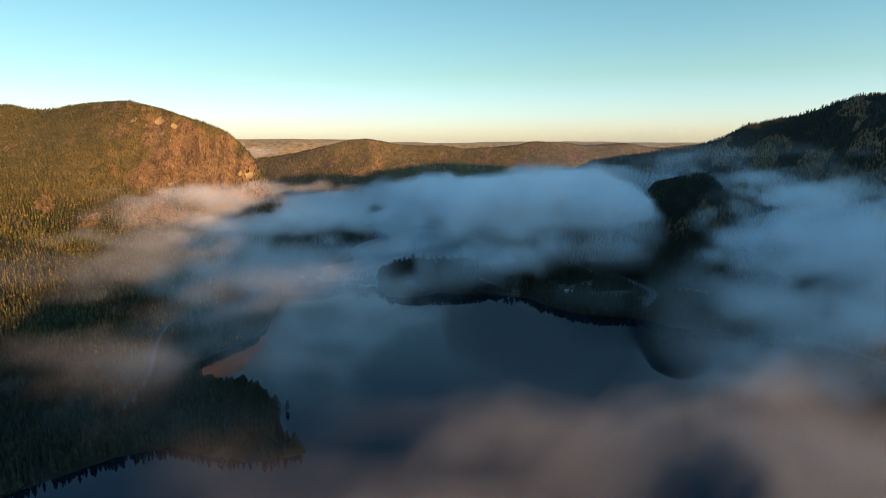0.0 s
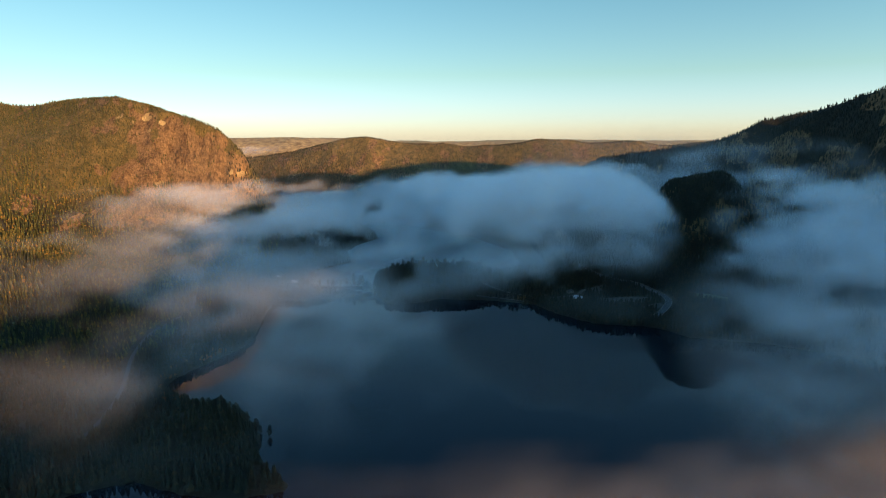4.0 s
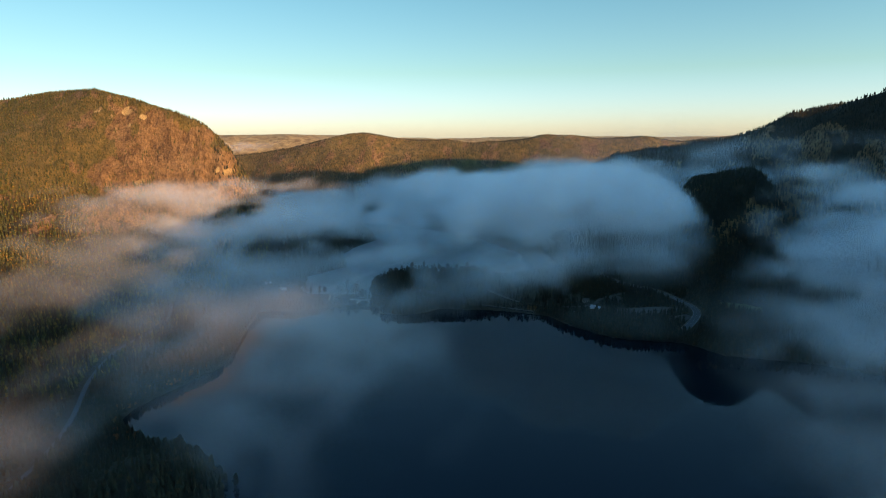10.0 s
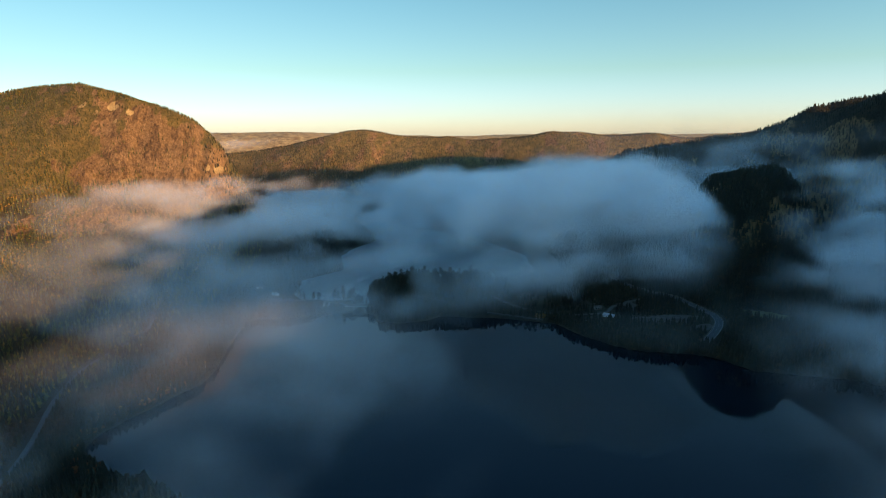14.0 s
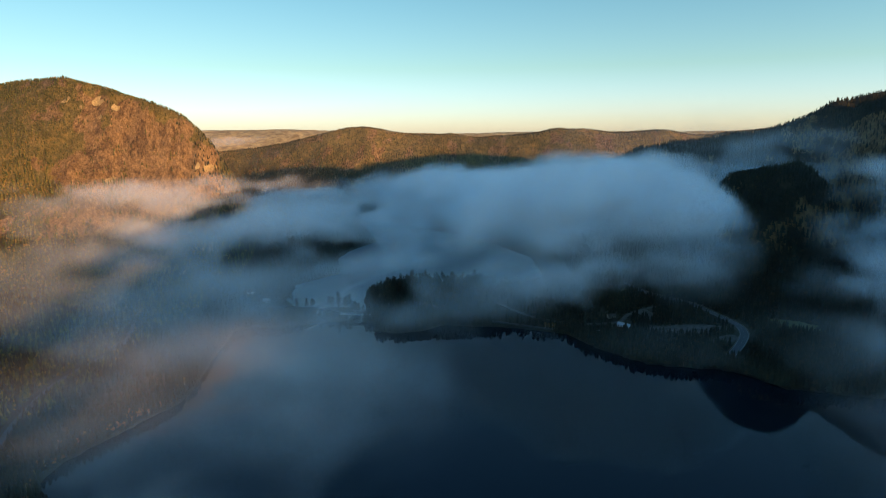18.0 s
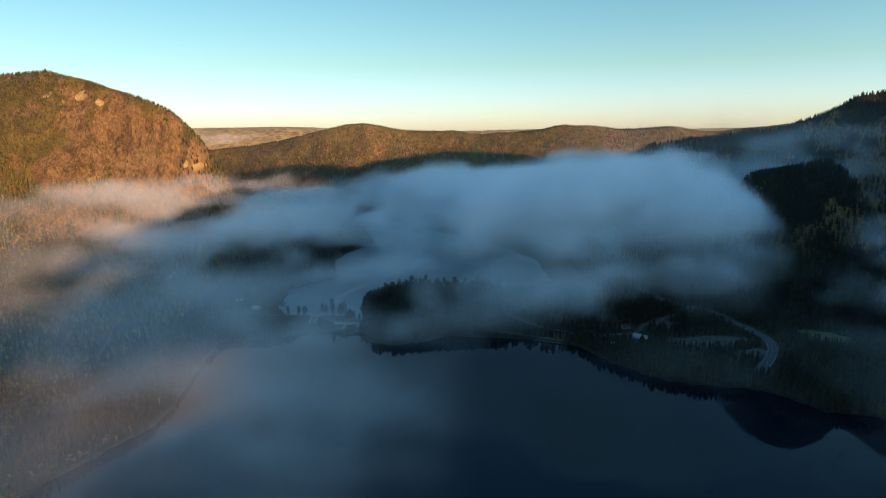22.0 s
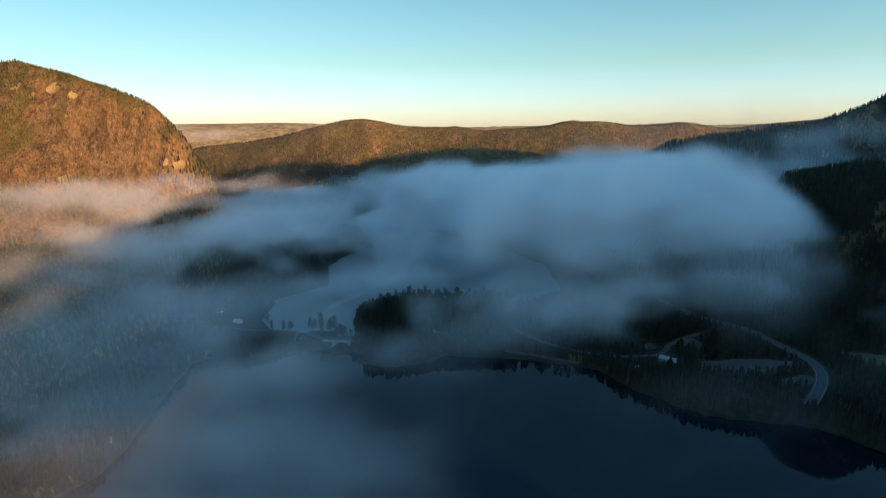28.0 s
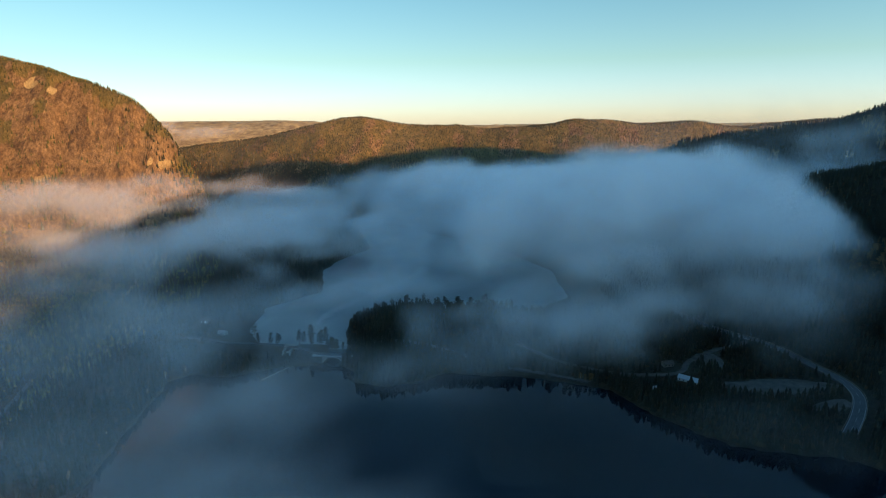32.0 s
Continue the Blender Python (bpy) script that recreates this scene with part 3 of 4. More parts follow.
def patch(name, label, cx, cy, rx, ry, surface, seed):
    """A worn flat clearing that follows the land."""
    bm = bmesh.new()
    n, rings = 28, []
    for q in range(1, 6):
        ring = []
        for k in range(n):
            w = 2 * math.pi * k / n
            f = q / 5 * (1 + 0.3 * float(vnoise(math.cos(w) * 2.3 + seed, math.sin(w) * 2.3)) + 0.15 * float(vnoise(math.cos(w) * 6 + seed, math.sin(w) * 6)))
            x, y = cx + rx * f * math.cos(w), cy + ry * f * math.sin(w)
            ring.append(bm.verts.new((x, y, float(land(x, y)) + 0.55 - 0.5 * (q == 5))))
        rings.append(ring)
    hub = bm.verts.new((cx, cy, float(land(cx, cy)) + 0.55))
    for k in range(n):
        bm.faces.new((hub, rings[0][k], rings[0][(k + 1) % n]))
        for a, b in zip(rings, rings[1:]):
            bm.faces.new((a[k], b[k], b[(k + 1) % n], a[(k + 1) % n]))
    return tagged(part(name, bm, surface, None), label, "clearing", kind="structure")


patch("gravel_yard", "pale gravel yard beside the curving road", 268, 900, 44, 15, GRAVEL, 1)
patch("gravel_yard", "pale trodden bank above the houses", 237, 955, 13, 16, GRAVEL, 2)
patch("meadow", "small mown meadow beyond the road", 392, 905, 32, 20, GRASS, 3)
patch("gravel_yard", "strip of pale gravel by the road's end", 298, 866, 18, 6, GRAVEL, 4)

# ---- forests ----
def tree_material(name, *cols):
    m, n, l, p = mat(name)
    g = n.new("ShaderNodeNewGeometry")
    base = ramp(n, l, g.outputs["Random Per Island"], *cols)
    patch = ramp(n, l, tex(n, l, 0.012, 4), (0.35, (0.75, 0.8, 0.7)), (0.65, (1.25, 1.1, 0.9)))
    mul = n.new("ShaderNodeMix")
    mul.data_type, mul.blend_type = "RGBA", "MULTIPLY"
    mul.inputs[0].default_value = 1.0
    l.new(base, mul.inputs[6])
    l.new(patch, mul.inputs[7])
    l.new(mul.outputs[2], p.inputs["Base Color"])
    p.inputs["Roughness"].default_value = 0.85
    return m


# SPRUCE is the dark shaded copy; WARM and RIDGE are lightened as if sunlit
SPRUCE = tree_material("shaded_spruce_needles", (0.0, (0.009, 0.015, 0.008)), (0.5, (0.016, 0.02, 0.009)), (0.9, (0.026, 0.025, 0.01)), (1.0, (0.05, 0.034, 0.012)))
WARM = tree_material("sunlit_pine_needles", (0.0, (0.03, 0.04, 0.012)), (0.5, (0.07, 0.074, 0.018)), (0.85, (0.12, 0.105, 0.024)), (1.0, (0.24, 0.14, 0.03)))
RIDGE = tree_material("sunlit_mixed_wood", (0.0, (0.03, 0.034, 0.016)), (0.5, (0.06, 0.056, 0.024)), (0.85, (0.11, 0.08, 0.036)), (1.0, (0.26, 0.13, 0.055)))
BIRCH = tree_material("autumn_birch_leaves", (0.0, (0.12, 0.07, 0.015)), (0.5, (0.2, 0.1, 0.015)), (1.0, (0.26, 0.15, 0.03)))

# autumn leaves with the low sun's orange put into their colour
RUSSET = tree_material("sunlit_russet_leaves", (0.0, (0.1, 0.035, 0.012)), (0.5, (0.17, 0.06, 0.018)), (1.0, (0.22, 0.095, 0.025)))


def spruce_shapes(rng, count, sides, tiers):
    """Unit-high spruces: stacked ragged skirts of branches."""
    out = []
    for k in range(count):
        co, tri = [], []
        for q in range(tiers):
            lo, hi = 0.06 + 0.86 * q / tiers, 0.06 + 0.94 * (q + 1.25) / tiers
            r = 0.21 * (1 - q / tiers) ** 0.8 + 0.03
            at = len(co)
            for a in range(sides):
                w = 2 * math.pi * (a + rng.uniform(-0.3, 0.3)) / sides + q
                rr = r * rng.uniform(0.72, 1.2)
                co.append((rr * math.cos(w), rr * math.sin(w), lo + rng.uniform(-0.03, 0.03)))
            co.append((rng.uniform(-0.02, 0.02), rng.uniform(-0.02, 0.02), min(1.0, hi)))
            tri += [(at + a, at + (a + 1) % sides, at + sides) for a in range(sides)]
        out.append((np.array(co), np.array(tri)))
    return out


def birch_shapes(rng, count):
    """Unit-high broad crowns of ragged leaf clumps."""
    out = []
    for k in range(count):
        co, tri = [], []
        for q in range(7):
            c = Vector((rng.uniform(-0.16, 0.16), rng.uniform(-0.16, 0.16), rng.uniform(0.35, 0.85)))
            at = len(co)
            for v in ((1, 0, 0), (-0.5, 0.9, 0), (-0.5, -0.9, 0), (0, 0, 1), (0, 0, -1)):
                co.append(tuple(c + Vector(v) * rng.uniform(0.13, 0.22)))
            tri += [(at + a, at + b, at + d) for a, b, d in ((0, 1, 3), (1, 2, 3), (2, 0, 3), (1, 0, 4), (2, 1, 4), (0, 2, 4))]
        out.append((np.array(co), np.array(tri)))
    return out


def forest(name, label, area, gap, tall, shapes, material, keep, seed, off_road=True):
    """One mesh of many trees on a jittered grid over the area x0, x1, y0, y1."""
    r = np.random.default_rng(seed)
    xs, ys = np.meshgrid(np.arange(area[0], area[1], gap), np.arange(area[2], area[3], gap))
    x, y = (v.ravel() + r.uniform(-0.5, 0.5, v.size) * gap for v in (xs, ys))
    z = land(x, y)
    slope = np.hypot(land(x + 3, y) - z, land(x, y + 3) - z) / 3
    pick = (z > 0.45) & ((clear_of(x, y) > 0) | (not off_road)) & (r.uniform(0, 1, x.size) < keep(x, y, z, slope))
    x, y, z = x[pick], y[pick], z[pick]
    h = r.uniform(tall[0], tall[1], x.size) * (1 + 0.25 * fbm(x / 60, y / 60, 2.0, 2)) * (1 - 0.42 * step(90, 240, z))
    turn, kind = r.uniform(0, 6.28, x.size), r.integers(0, len(shapes), x.size)
    cos, tris, at = [], [], 0
    for k, (co, tri) in enumerate(shapes):
        w = np.where(kind == k)[0]
        c, s_ = np.cos(turn[w])[:, None], np.sin(turn[w])[:, None]
        wide = h[w, None] * r.uniform(0.8, 1.25, (len(w), 1))
        p = np.stack([x[w, None] + wide * (c * co[:, 0] - s_ * co[:, 1]), y[w, None] + wide * (s_ * co[:, 0] + c * co[:, 1]), z[w, None] - 0.4 + h[w, None] * co[:, 2]], -1)
        cos.append(p.reshape(-1, 3))
        tris.append((at + np.arange(len(w))[:, None, None] * len(co) + tri[None]).reshape(-1, 3))
        at += len(w) * len(co)
    me = bpy.data.meshes.new(name)
    fill(me, np.concatenate(cos), np.concatenate(tris), smooth=False)
    me.materials.append(material)
    return tagged(new(name, me), label, "forest", kind="stuff")


rng = random.Random(5)
NEAR, MID, FAR = spruce_shapes(rng, 6, 6, 4), spruce_shapes(rng, 5, 5, 3), spruce_shapes(rng, 4, 4, 2)
LEAFY = birch_shapes(rng, 5)
steep = lambda slope, a, b: 1 - step(a, b, slope)
clump = lambda x, y, s: step(-0.5, 0.35, fbm(x / s, y / s, 12.0, 3))
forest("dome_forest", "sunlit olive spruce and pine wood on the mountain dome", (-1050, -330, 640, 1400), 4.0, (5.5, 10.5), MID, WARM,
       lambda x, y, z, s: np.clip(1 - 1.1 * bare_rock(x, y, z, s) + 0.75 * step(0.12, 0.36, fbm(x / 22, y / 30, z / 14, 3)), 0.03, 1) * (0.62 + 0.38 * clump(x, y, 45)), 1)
forest("valley_forest", "dark spruce wood on the valley's shore", (-720, -240, 330, 930), 5.0, (8, 14), MID, SPRUCE,
       lambda x, y, z, s: 0.35 + 0.6 * clump(x, y, 45), 2)
forest("point_forest", "dark spruce wood on the small wooded point", (-330, -105, 380, 620), 4.6, (8, 13), NEAR, SPRUCE,
       lambda x, y, z, s: 0.35 + 0.6 * clump(x, y, 45), 3)
forest("headland_forest", "dark spruce wood on the headland behind the bridge", (-125, 430, 740, 1160), 5.0, (7, 13), NEAR, SPRUCE,
       lambda x, y, z, s: np.maximum(0.15 + 0.8 * clump(x, y, 40), 0.85 * step(40, 0, x)), 4)
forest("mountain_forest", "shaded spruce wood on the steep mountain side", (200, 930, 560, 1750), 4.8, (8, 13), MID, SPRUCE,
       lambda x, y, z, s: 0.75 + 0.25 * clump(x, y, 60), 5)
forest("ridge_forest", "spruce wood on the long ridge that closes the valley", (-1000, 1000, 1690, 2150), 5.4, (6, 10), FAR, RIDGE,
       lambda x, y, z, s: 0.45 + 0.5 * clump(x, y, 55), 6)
forest("far_shore_forest", "dark spruce wood on the far lake's shore", (-430, -150, 930, 1760), 5.6, (7, 12), MID, SPRUCE,
       lambda x, y, z, s: (0.25 + 0.7 * clump(x, y, 45)) * (1 - step(-270, -258, x) * step(975, 985, y) * step(1090, 1078, y)), 9)
forest("shore_forest", "dark conifers crowding the lake's edge", (-110, 420, 735, 1000), 3.4, (8, 15), NEAR, SPRUCE,
       lambda x, y, z, s: 0.8 * step(24, 15, inside_distance(LAKE, x, y)) * (1 - step(42, 52, x) * step(140, 128, x)), 10, False)
forest("road_side_forest", "dark spruces hiding the road below the headland", (-84, 40, 940, 986), 3.6, (9, 14), NEAR, SPRUCE,
       lambda x, y, z, s: 0.8 * step(2.6, 3.4, np.min(np.hypot(x[:, None] - ROAD_LINES[1][:, 0], y[:, None] - ROAD_LINES[1][:, 1]), axis=1)), 12, False)
forest("west_shore_forest", "dark and russet trees crowding the west shore", (-350, -120, 480, 960), 3.4, (7, 13), MID, SPRUCE,
       lambda x, y, z, s: 0.85 * step(26, 12, inside_distance(LAKE, x, y)), 11, False)
forest("birch_wood", "scattered yellow and orange autumn birches", (-950, -230, 560, 1350), 13.0, (5, 9), LEAFY, BIRCH,
       lambda x, y, z, s: 0.6 * step(0.15, 0.6, fbm(x / 90, y / 90, 21.0, 3)) * steep(s, 0.9, 1.6) * step(-430, -500, x), 7)
forest("russet_shore_wood", "russet autumn bushes and trees toned sunlit along the west shore", (-320, -215, 570, 740), 4.4, (5, 9), LEAFY, RUSSET,
       lambda x, y, z, s: 0.75 * step(20, 9, inside_distance(LAKE, x, y)) * step(-0.2, 0.25, fbm(x / 30, y / 30, 41.0, 2)), 13, False)


# ---- pines that stand singly on the shores ----
BARK = stone_material("pine_bark", (0.05, 0.032, 0.02), (0.14, 0.085, 0.05), 2.0)


def pine(seed, bare, spread):
    """A pine about 13 m tall: bare tapered trunk, limbs, and a ragged crown of needle tufts."""
    r = random.Random(seed)
    root = new("pine_tree")
    bm = bmesh.new()
    lean = Vector((r.uniform(-0.5, 0.5), r.uniform(-0.5, 0.5), 0))
    rings = []
    for q in range(7):
        t = q / 6
        rings.append([bm.verts.new(lean * t * t + Vector((math.cos(a) * 0.24 * (1 - 0.85 * t), math.sin(a) * 0.24 * (1 - 0.85 * t), -0.6 + 13.2 * t))) for a in (0, 1.05, 2.1, 3.14, 4.19, 5.24)])
    for a, b in zip(rings, rings[1:]):
        for k in range(6):
            bm.faces.new((a[k], a[(k + 1) % 6], b[(k + 1) % 6], b[k]))
    crown = bmesh.new()
    for k in range(34):
        z = bare + (12.6 - bare) * ((k + r.uniform(0, 0.9)) / 34)
        t = (z - bare) / (12.6 - bare)
        reach = spread * (0.45 + 1.6 * t * (1 - t)) * r.uniform(0.6, 1.15) * (1.15 - 0.75 * t)
        a = k * 2.4 + r.uniform(-0.4, 0.4)
        base = lean * (z / 13) ** 2 + Vector((0, 0, z))
        tip = base + Vector((math.cos(a) * reach, math.sin(a) * reach, 0.25 * reach))
        bm.faces.new([bm.verts.new(base + Vector((0, 0, 0.07))), bm.verts.new(base - Vector((0, 0, 0.07))), bm.verts.new(tip)])
        for q in range(6):
            c = base.lerp(tip, r.uniform(0.45, 1.05)) + Vector((r.uniform(-0.4, 0.4), r.uniform(-0.4, 0.4), r.uniform(-0.15, 0.35)))
            sz = r.uniform(0.6, 1.05)
            p = [crown.verts.new(c + Vector((r.uniform(-1, 1), r.uniform(-1, 1), r.uniform(-0.35, 0.55))) * sz) for _ in range(4)]
            for f in ((0, 1, 2), (0, 2, 3), (0, 3, 1), (1, 3, 2)):
                crown.faces.new([p[i] for i in f])
    part("trunk", bm, BARK, root, "bare reddish trunk")
    part("crown", crown, SPRUCE, root, "ragged crown of dark needles")
    return tagged(root, "tall dark pine standing at the lake's edge", "tree", "shore pines")


PINES = [pine(3, 3.8, 3.3), pine(8, 2.4, 3.4), pine(14, 5.0, 3.0), pine(21, 1.4, 2.9)]
placed = set()


def plant(x, y, tall, r):
    k = r.randrange(len(PINES))
    m = pose(x, y, float(land(x, y)) - 0.1, 0, 0, r.uniform(0, 360)) @ Matrix.Diagonal((tall / 13 * r.uniform(0.9, 1.15), tall / 13 * r.uniform(0.9, 1.15), tall / 13, 1))
    if k in placed:
        copy_thing(PINES[k], m)
    else:
        PINES[k].matrix_basis = m
        placed.add(k)


rp = random.Random(11)
for x, y, tall in ((-204, 1004, 9), (-191, 1005, 9.5), (-184, 1004, 9), (-182, 1006, 8), (-161, 1004, 11), (-157, 1006, 10), (-149, 1005, 13), (-147, 1000, 12), (-141, 1005, 9),
                   (-138, 1003, 12), (-134, 1006, 11.5), (-131, 1002, 12), (-128, 1005, 10), (-126, 1001, 11), (-122, 1003, 11.5), (-116, 1003, 8),
                   (-228, 1046, 13), (-224, 1050, 12), (-232, 1052, 12)):
    plant(x, y, tall * 1.4, rp)
# pines along the headland's crest
for k in range(44):
    x = -116 + 190 * (k / 43) ** 1.25 + rp.uniform(-3, 3)
    plant(x, 1062 + 0.12 * (x + 116) + rp.uniform(-9, 9), rp.uniform(11, 17) * (1.1 if k % 5 == 0 else 0.95), rp)
shore = along(LAKE[25:41], 5.2)
for (x, y), (nx_, ny_) in zip(shore, np.gradient(shore, axis=0)):
    for k in range(2):
        if rp.random() < 0.62:
            q = rp.uniform(2.5, 7.5) + 6 * k
            s_ = math.hypot(nx_, ny_)
            px0, py0 = x - ny_ / s_ * q + rp.uniform(-1.5, 1.5), y + nx_ / s_ * q + rp.uniform(-1.5, 1.5)
            if land(px0, py0) > 0.6 and float(clear_of(np.array([px0]), np.array([py0]))[0]) > -3:
                plant(px0, py0, rp.uniform(8, 14), rp)
for k in range(26):
    a = k / 25
    x, y = -235 + 85 * a + rp.uniform(-6, 6), 552 - 40 * a * a + rp.uniform(-7, 7)
    plant(x, y, rp.uniform(8, 13), rp)
for k in range(22):
    plant(-112 + 5.5 * k + rp.uniform(-3, 3), 1085 + 10 * math.sin(k) + rp.uniform(-8, 8), rp.uniform(9, 14), rp)

# ---- bridge, sluice and houses ----
bridge = tagged(new("arch_bridge"), "pale concrete arch bridge over the narrow channel", "bridge")
Y0, Y1 = 971.2, 977.2
part("deck", box(-140, -100, Y0 - 0.3, Y1 + 0.3, 7.0, 7.55, 0.08), CONCRETE, bridge)
for y in (Y0, Y1 - 0.7):
    bm, rows = bmesh.new(), []
    for k in range(25):
        t = -1 + k / 12
        x, z = -119.8 + 10.6 * t, 0.4 + 6.2 * (1 - t * t)
        th = 0.55 + 0.35 * t * t
        rows.append([bm.verts.new((x, yy, zz)) for yy, zz in ((y, z - th / 2), (y, z + th / 2), (y + 0.7, z + th / 2), (y + 0.7, z - th / 2))])
    for a, b in zip(rows, rows[1:]):
        for k in range(4):
            bm.faces.new((a[k], b[k], b[(k + 1) % 4], a[(k + 1) % 4]))
    part("arch_rib", bm, CONCRETE, bridge)
    for t in (-0.95, -0.78, -0.6, 0.6, 0.78, 0.95):
        x = -119.8 + 10.6 * t
        part("spandrel_post", box(x - 0.25, x + 0.25, y + 0.1, y + 0.6, 0.4 + 6.2 * (1 - t * t), 7.0), CONCRETE, bridge)
for x0, x1 in ((-142, -130.2), (-109.4, -98)):
    part("abutment", box(x0, x1, Y0, Y1, -3, 7.0, 0.15), MASONRY, bridge, "dark stone abutment")
for y in (Y0 - 0.15, Y1 + 0.05):
    part("handrail", box(-140, -100, y, y + 0.1, 8.5, 8.62), CONCRETE, bridge)
    for k in range(21):
        part("rail_post", box(-140 + 2 * k - 0.05, -140 + 2 * k + 0.05, y, y + 0.1, 7.55, 8.5), CONCRETE, bridge)

sluice = tagged(new("sluice"), "small pale concrete sluice in the causeway", "sluice")
for x in (-173.6, -166.6):
    part("pier", box(x, x + 1.2, 984, 1006, -3, 7.1, 0.1), CONCRETE, sluice)
part("slab", box(-175, -164, 996, 1004, 7.1, 7.6, 0.06), CONCRETE, sluice)
part("gate", box(-172.9, -166, 990, 990.4, -3, 4.2), CONCRETE, sluice, "pale concrete gate wall")
part("lintel", box(-172.4, -166.6, 986, 986.8, 4.5, 6.2), CONCRETE, sluice)
boom = tagged(new("log_boom"), "floating timber boom on the lake beside the sluice", "boom")
for k in range(6):
    x, y = -176 + 2.9 * k, 933 + 5.2 * k
    bm = bmesh.new()
    bmesh.ops.create_cone(bm, cap_ends=True, segments=8, radius1=0.5, radius2=0.45, depth=5.9,
                          matrix=Matrix.Translation((x, y, 0.15)) @ Euler((radians(90), 0, -math.atan2(2.9, 5.2))).to_matrix().to_4x4())
    part("log", bm, TIMBER, boom)


def house(x, y, turn, long, deep, eaves, ridge, roof, walls, label):
    root = new("house")
    z = min(float(land(x + dx, y + dy)) for dx in (-long / 2, long / 2) for dy in (-deep / 2, deep / 2))
    part("wall", box(-long / 2, long / 2, -deep / 2, deep / 2, -1.5, eaves, 0.03), walls, root)
    for side in (-1, 1):
        bm = bmesh.new()
        o, rise = 0.5, ridge - eaves
        lo = eaves - rise * o / (deep / 2)
        v = [bm.verts.new(c) for c in ((-long / 2 - o, side * (deep / 2 + o), lo), (long / 2 + o, side * (deep / 2 + o), lo), (long / 2 + o, 0, ridge), (-long / 2 - o, 0, ridge),
                                       (-long / 2 - o, side * (deep / 2 + o), lo + 0.25), (long / 2 + o, side * (deep / 2 + o), lo + 0.25), (long / 2 + o, 0, ridge + 0.25), (-long / 2 - o, 0, ridge + 0.25))]
        for f in ((0, 1, 2, 3), (7, 6, 5, 4), (0, 4, 5, 1), (1, 5, 6, 2), (2, 6, 7, 3), (3, 7, 4, 0)):
            bm.faces.new([v[i] for i in f])
        part("roof_slope", bm, roof, root)
    for end in (-1, 1):
        bm = bmesh.new()
        v = [bm.verts.new((end * (long / 2 - t), yy, zz)) for t in (0.0, 0.25) for yy, zz in ((-deep / 2, eaves), (deep / 2, eaves), (0, ridge))]
        for f in ((0, 1, 2), (5, 4, 3), (0, 3, 4, 1), (1, 4, 5, 2), (2, 5, 3, 0)):
            bm.faces.new([v[i] for i in f])
        part("gable", bm, walls, root)
    n = max(2, int(long / 3))
    for side in (-1, 1):
        for k in range(n):
            wx0 = -long / 2 + (k + 0.5) * long / n
            yy = side * deep / 2
            part("window", box(wx0 - 0.55, wx0 + 0.55, yy - 0.06, yy + 0.06, 1.0, 2.2), GLASS, root)
    part("door", box(long / 2 - 0.06, long / 2 + 0.06, -0.5, 0.5, 0, 2.05), TIMBER, root)
    root.matrix_basis = pose(x, y, z + 0.3, 0, 0, turn)
    return tagged(root, label, "house")


house(203, 914, -42, 17, 7, 3.0, 5.0, ROOFING, PAINT, "long low white building with a pale metal roof by the road")
house(195, 945, 8, 9, 6, 3.0, 5.0, TILE, TIMBER, "grey timber house with a dark tiled roof above the gravel road")
house(170, 908, 20, 7, 5, 2.6, 4.2, ROOFING, TIMBER, "small grey timber shed with a metal roof among trees")
house(-288, 1073, 30, 10, 7, 4.0, 6.4, TILE, PAINT, "white painted house with a dark roof above the far shore")
house(-256, 1041, -20, 9, 6, 3.2, 5.2, ROOFING, PAINT, "white cabin with a pale metal roof by the wooded shore")

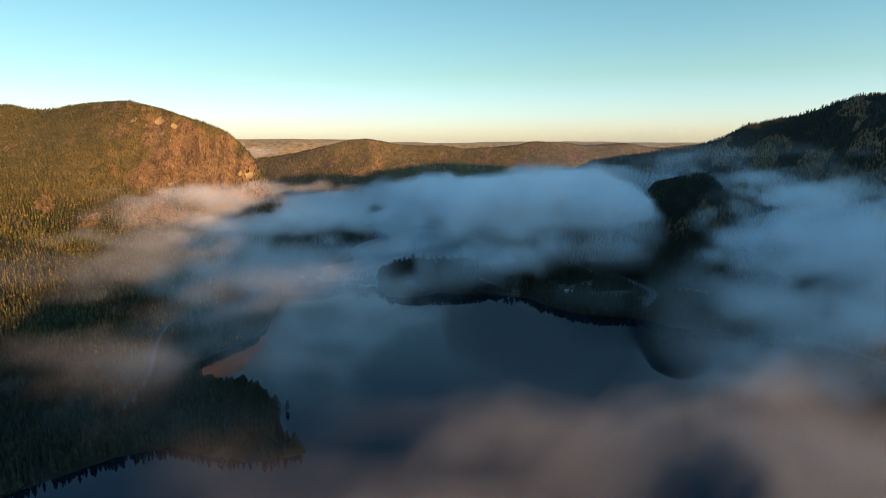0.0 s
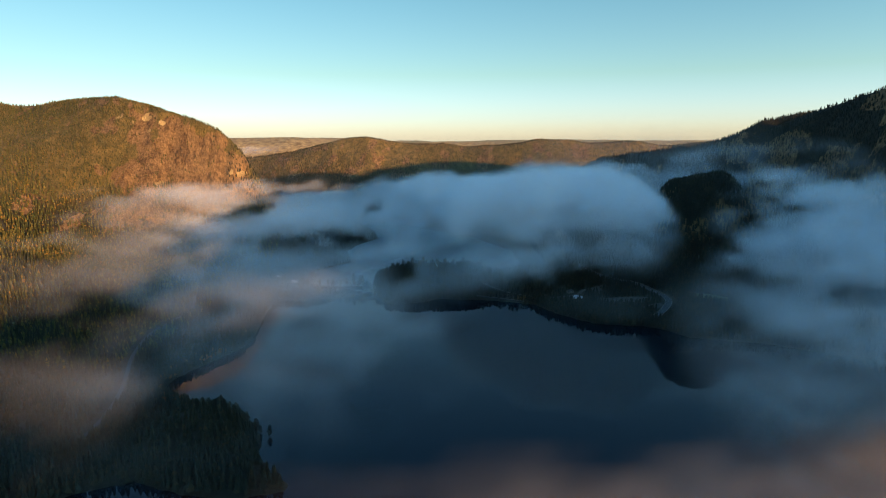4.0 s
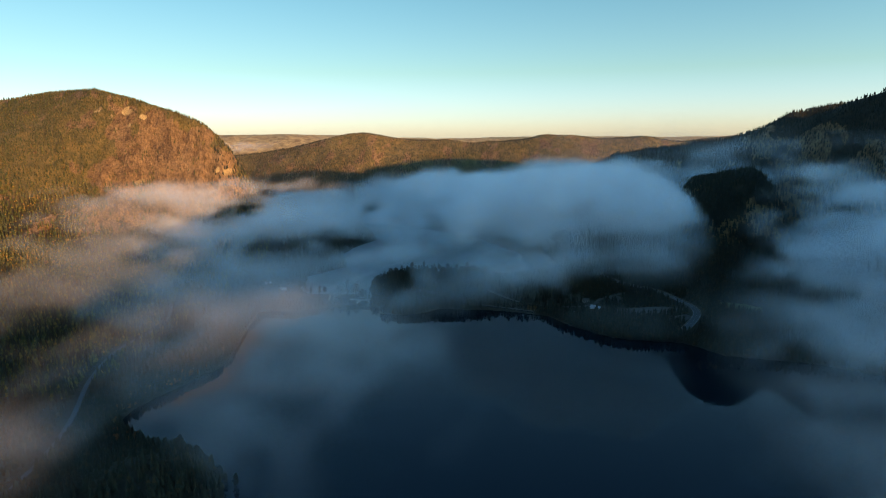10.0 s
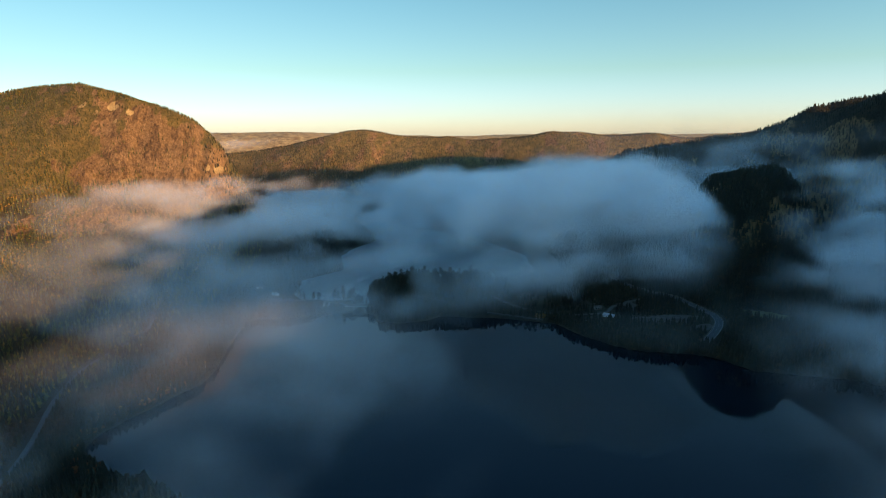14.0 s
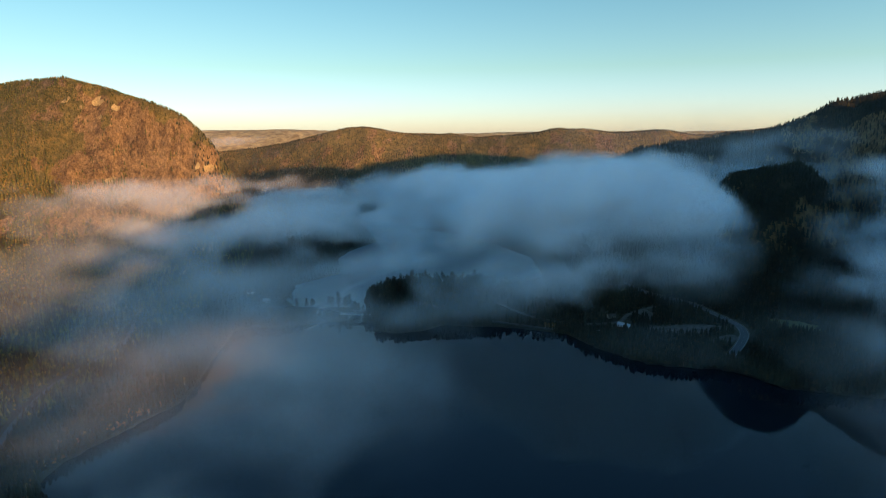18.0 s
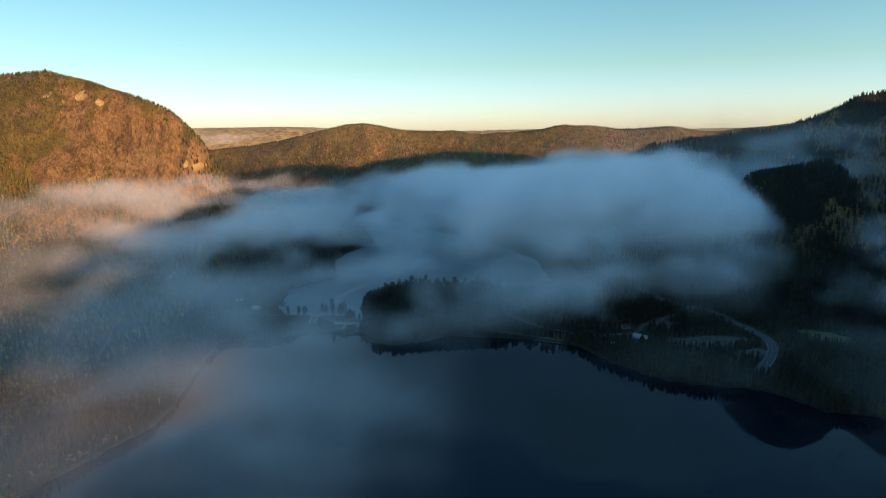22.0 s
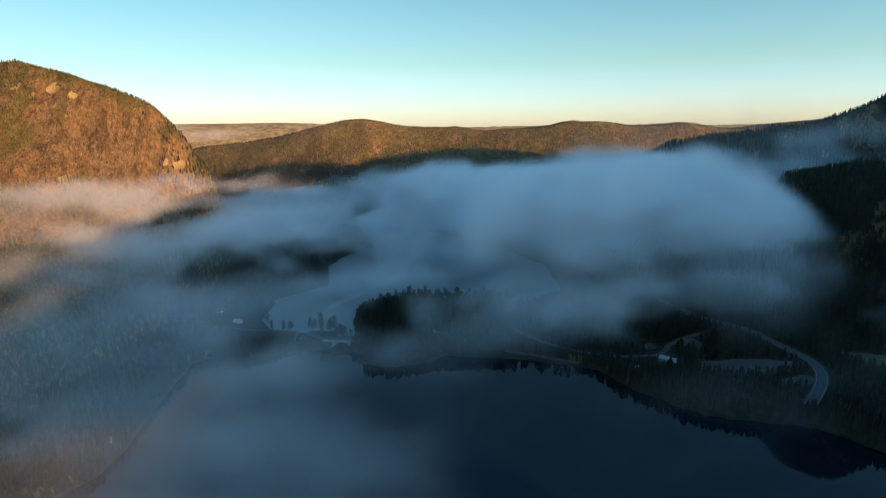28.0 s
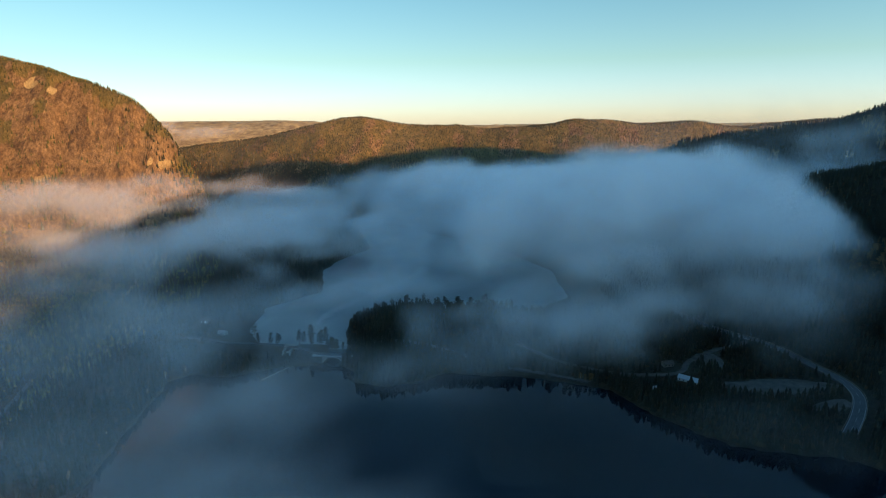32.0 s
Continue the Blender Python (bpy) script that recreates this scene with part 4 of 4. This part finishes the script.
# ---- thin waterfall on the mountain side ----
path, x, y = [], 612.0, 1010.0
for k in range(26):
    path.append((x, y))
    g = np.array([float(land(x + 4, y) - land(x - 4, y)), float(land(x, y + 4) - land(x, y - 4))])
    g /= max(1e-6, float(np.hypot(*g)))
    x, y = x - 4.5 * g[0], y - 4.5 * g[1]
line = np.array(path)
fall = tagged(part("waterfall", ribbon(line, 0.5, 1.0, 0.8, land(line[:, 0], line[:, 1])), CONCRETE, None), "thin white waterfall down the dark wooded mountain side", "waterfall", kind="structure")


# ---- a few birches with white stems ----
WHITE_BARK = stone_material("white_birch_bark", (0.3, 0.3, 0.28), (0.6, 0.6, 0.57), 3.0)


def birch(seed):
    r = random.Random(seed)
    root = new("birch_tree")
    bm, crown, rings = bmesh.new(), bmesh.new(), []
    for q in range(6):
        t = q / 5
        rings.append([bm.verts.new((0.3 * t * t + math.cos(a) * 0.17 * (1 - 0.8 * t), math.sin(a) * 0.17 * (1 - 0.8 * t), -0.5 + 9.5 * t)) for a in (0, 1.26, 2.51, 3.77, 5.03)])
    for a, b in zip(rings, rings[1:]):
        for k in range(5):
            bm.faces.new((a[k], a[(k + 1) % 5], b[(k + 1) % 5], b[k]))
    for k in range(120):
        z = r.uniform(3.2, 9.6)
        reach = 2.0 * math.sqrt(max(0.05, 1 - ((z - 6) / 4) ** 2)) * r.uniform(0.3, 1)
        a = r.uniform(0, 6.28)
        c = Vector((math.cos(a) * reach, math.sin(a) * reach, z))
        p = [crown.verts.new(c + Vector((r.uniform(-1, 1), r.uniform(-1, 1), r.uniform(-0.8, 0.8))) * 0.45) for _ in range(4)]
        for f in ((0, 1, 2), (0, 2, 3), (0, 3, 1), (1, 3, 2)):
            crown.faces.new([p[i] for i in f])
    part("trunk", bm, WHITE_BARK, root, "slender white stem")
    part("crown", crown, BIRCH, root, "thin crown of yellow autumn leaves")
    return tagged(root, "slender birch with a white stem by the shore", "tree", "shore birches")


first = birch(4)
rb, spots = random.Random(9), [(113, 931), (117, 929), (121, 927), (124, 930), (206, 836), (214, 832)]
edge = along(LAKE[13:22], 17)
spots += [(x - rb.uniform(4, 10), y + rb.uniform(-3, 3)) for x, y in edge]
for k, (x, y) in enumerate(spots):
    m = pose(x, y, float(land(x, y)), 0, 0, rb.uniform(0, 360)) @ Matrix.Diagonal((1, 1, rb.uniform(0.8, 1.15), 1))
    if k:
        copy_thing(first, m)
    else:
        first.matrix_basis = m
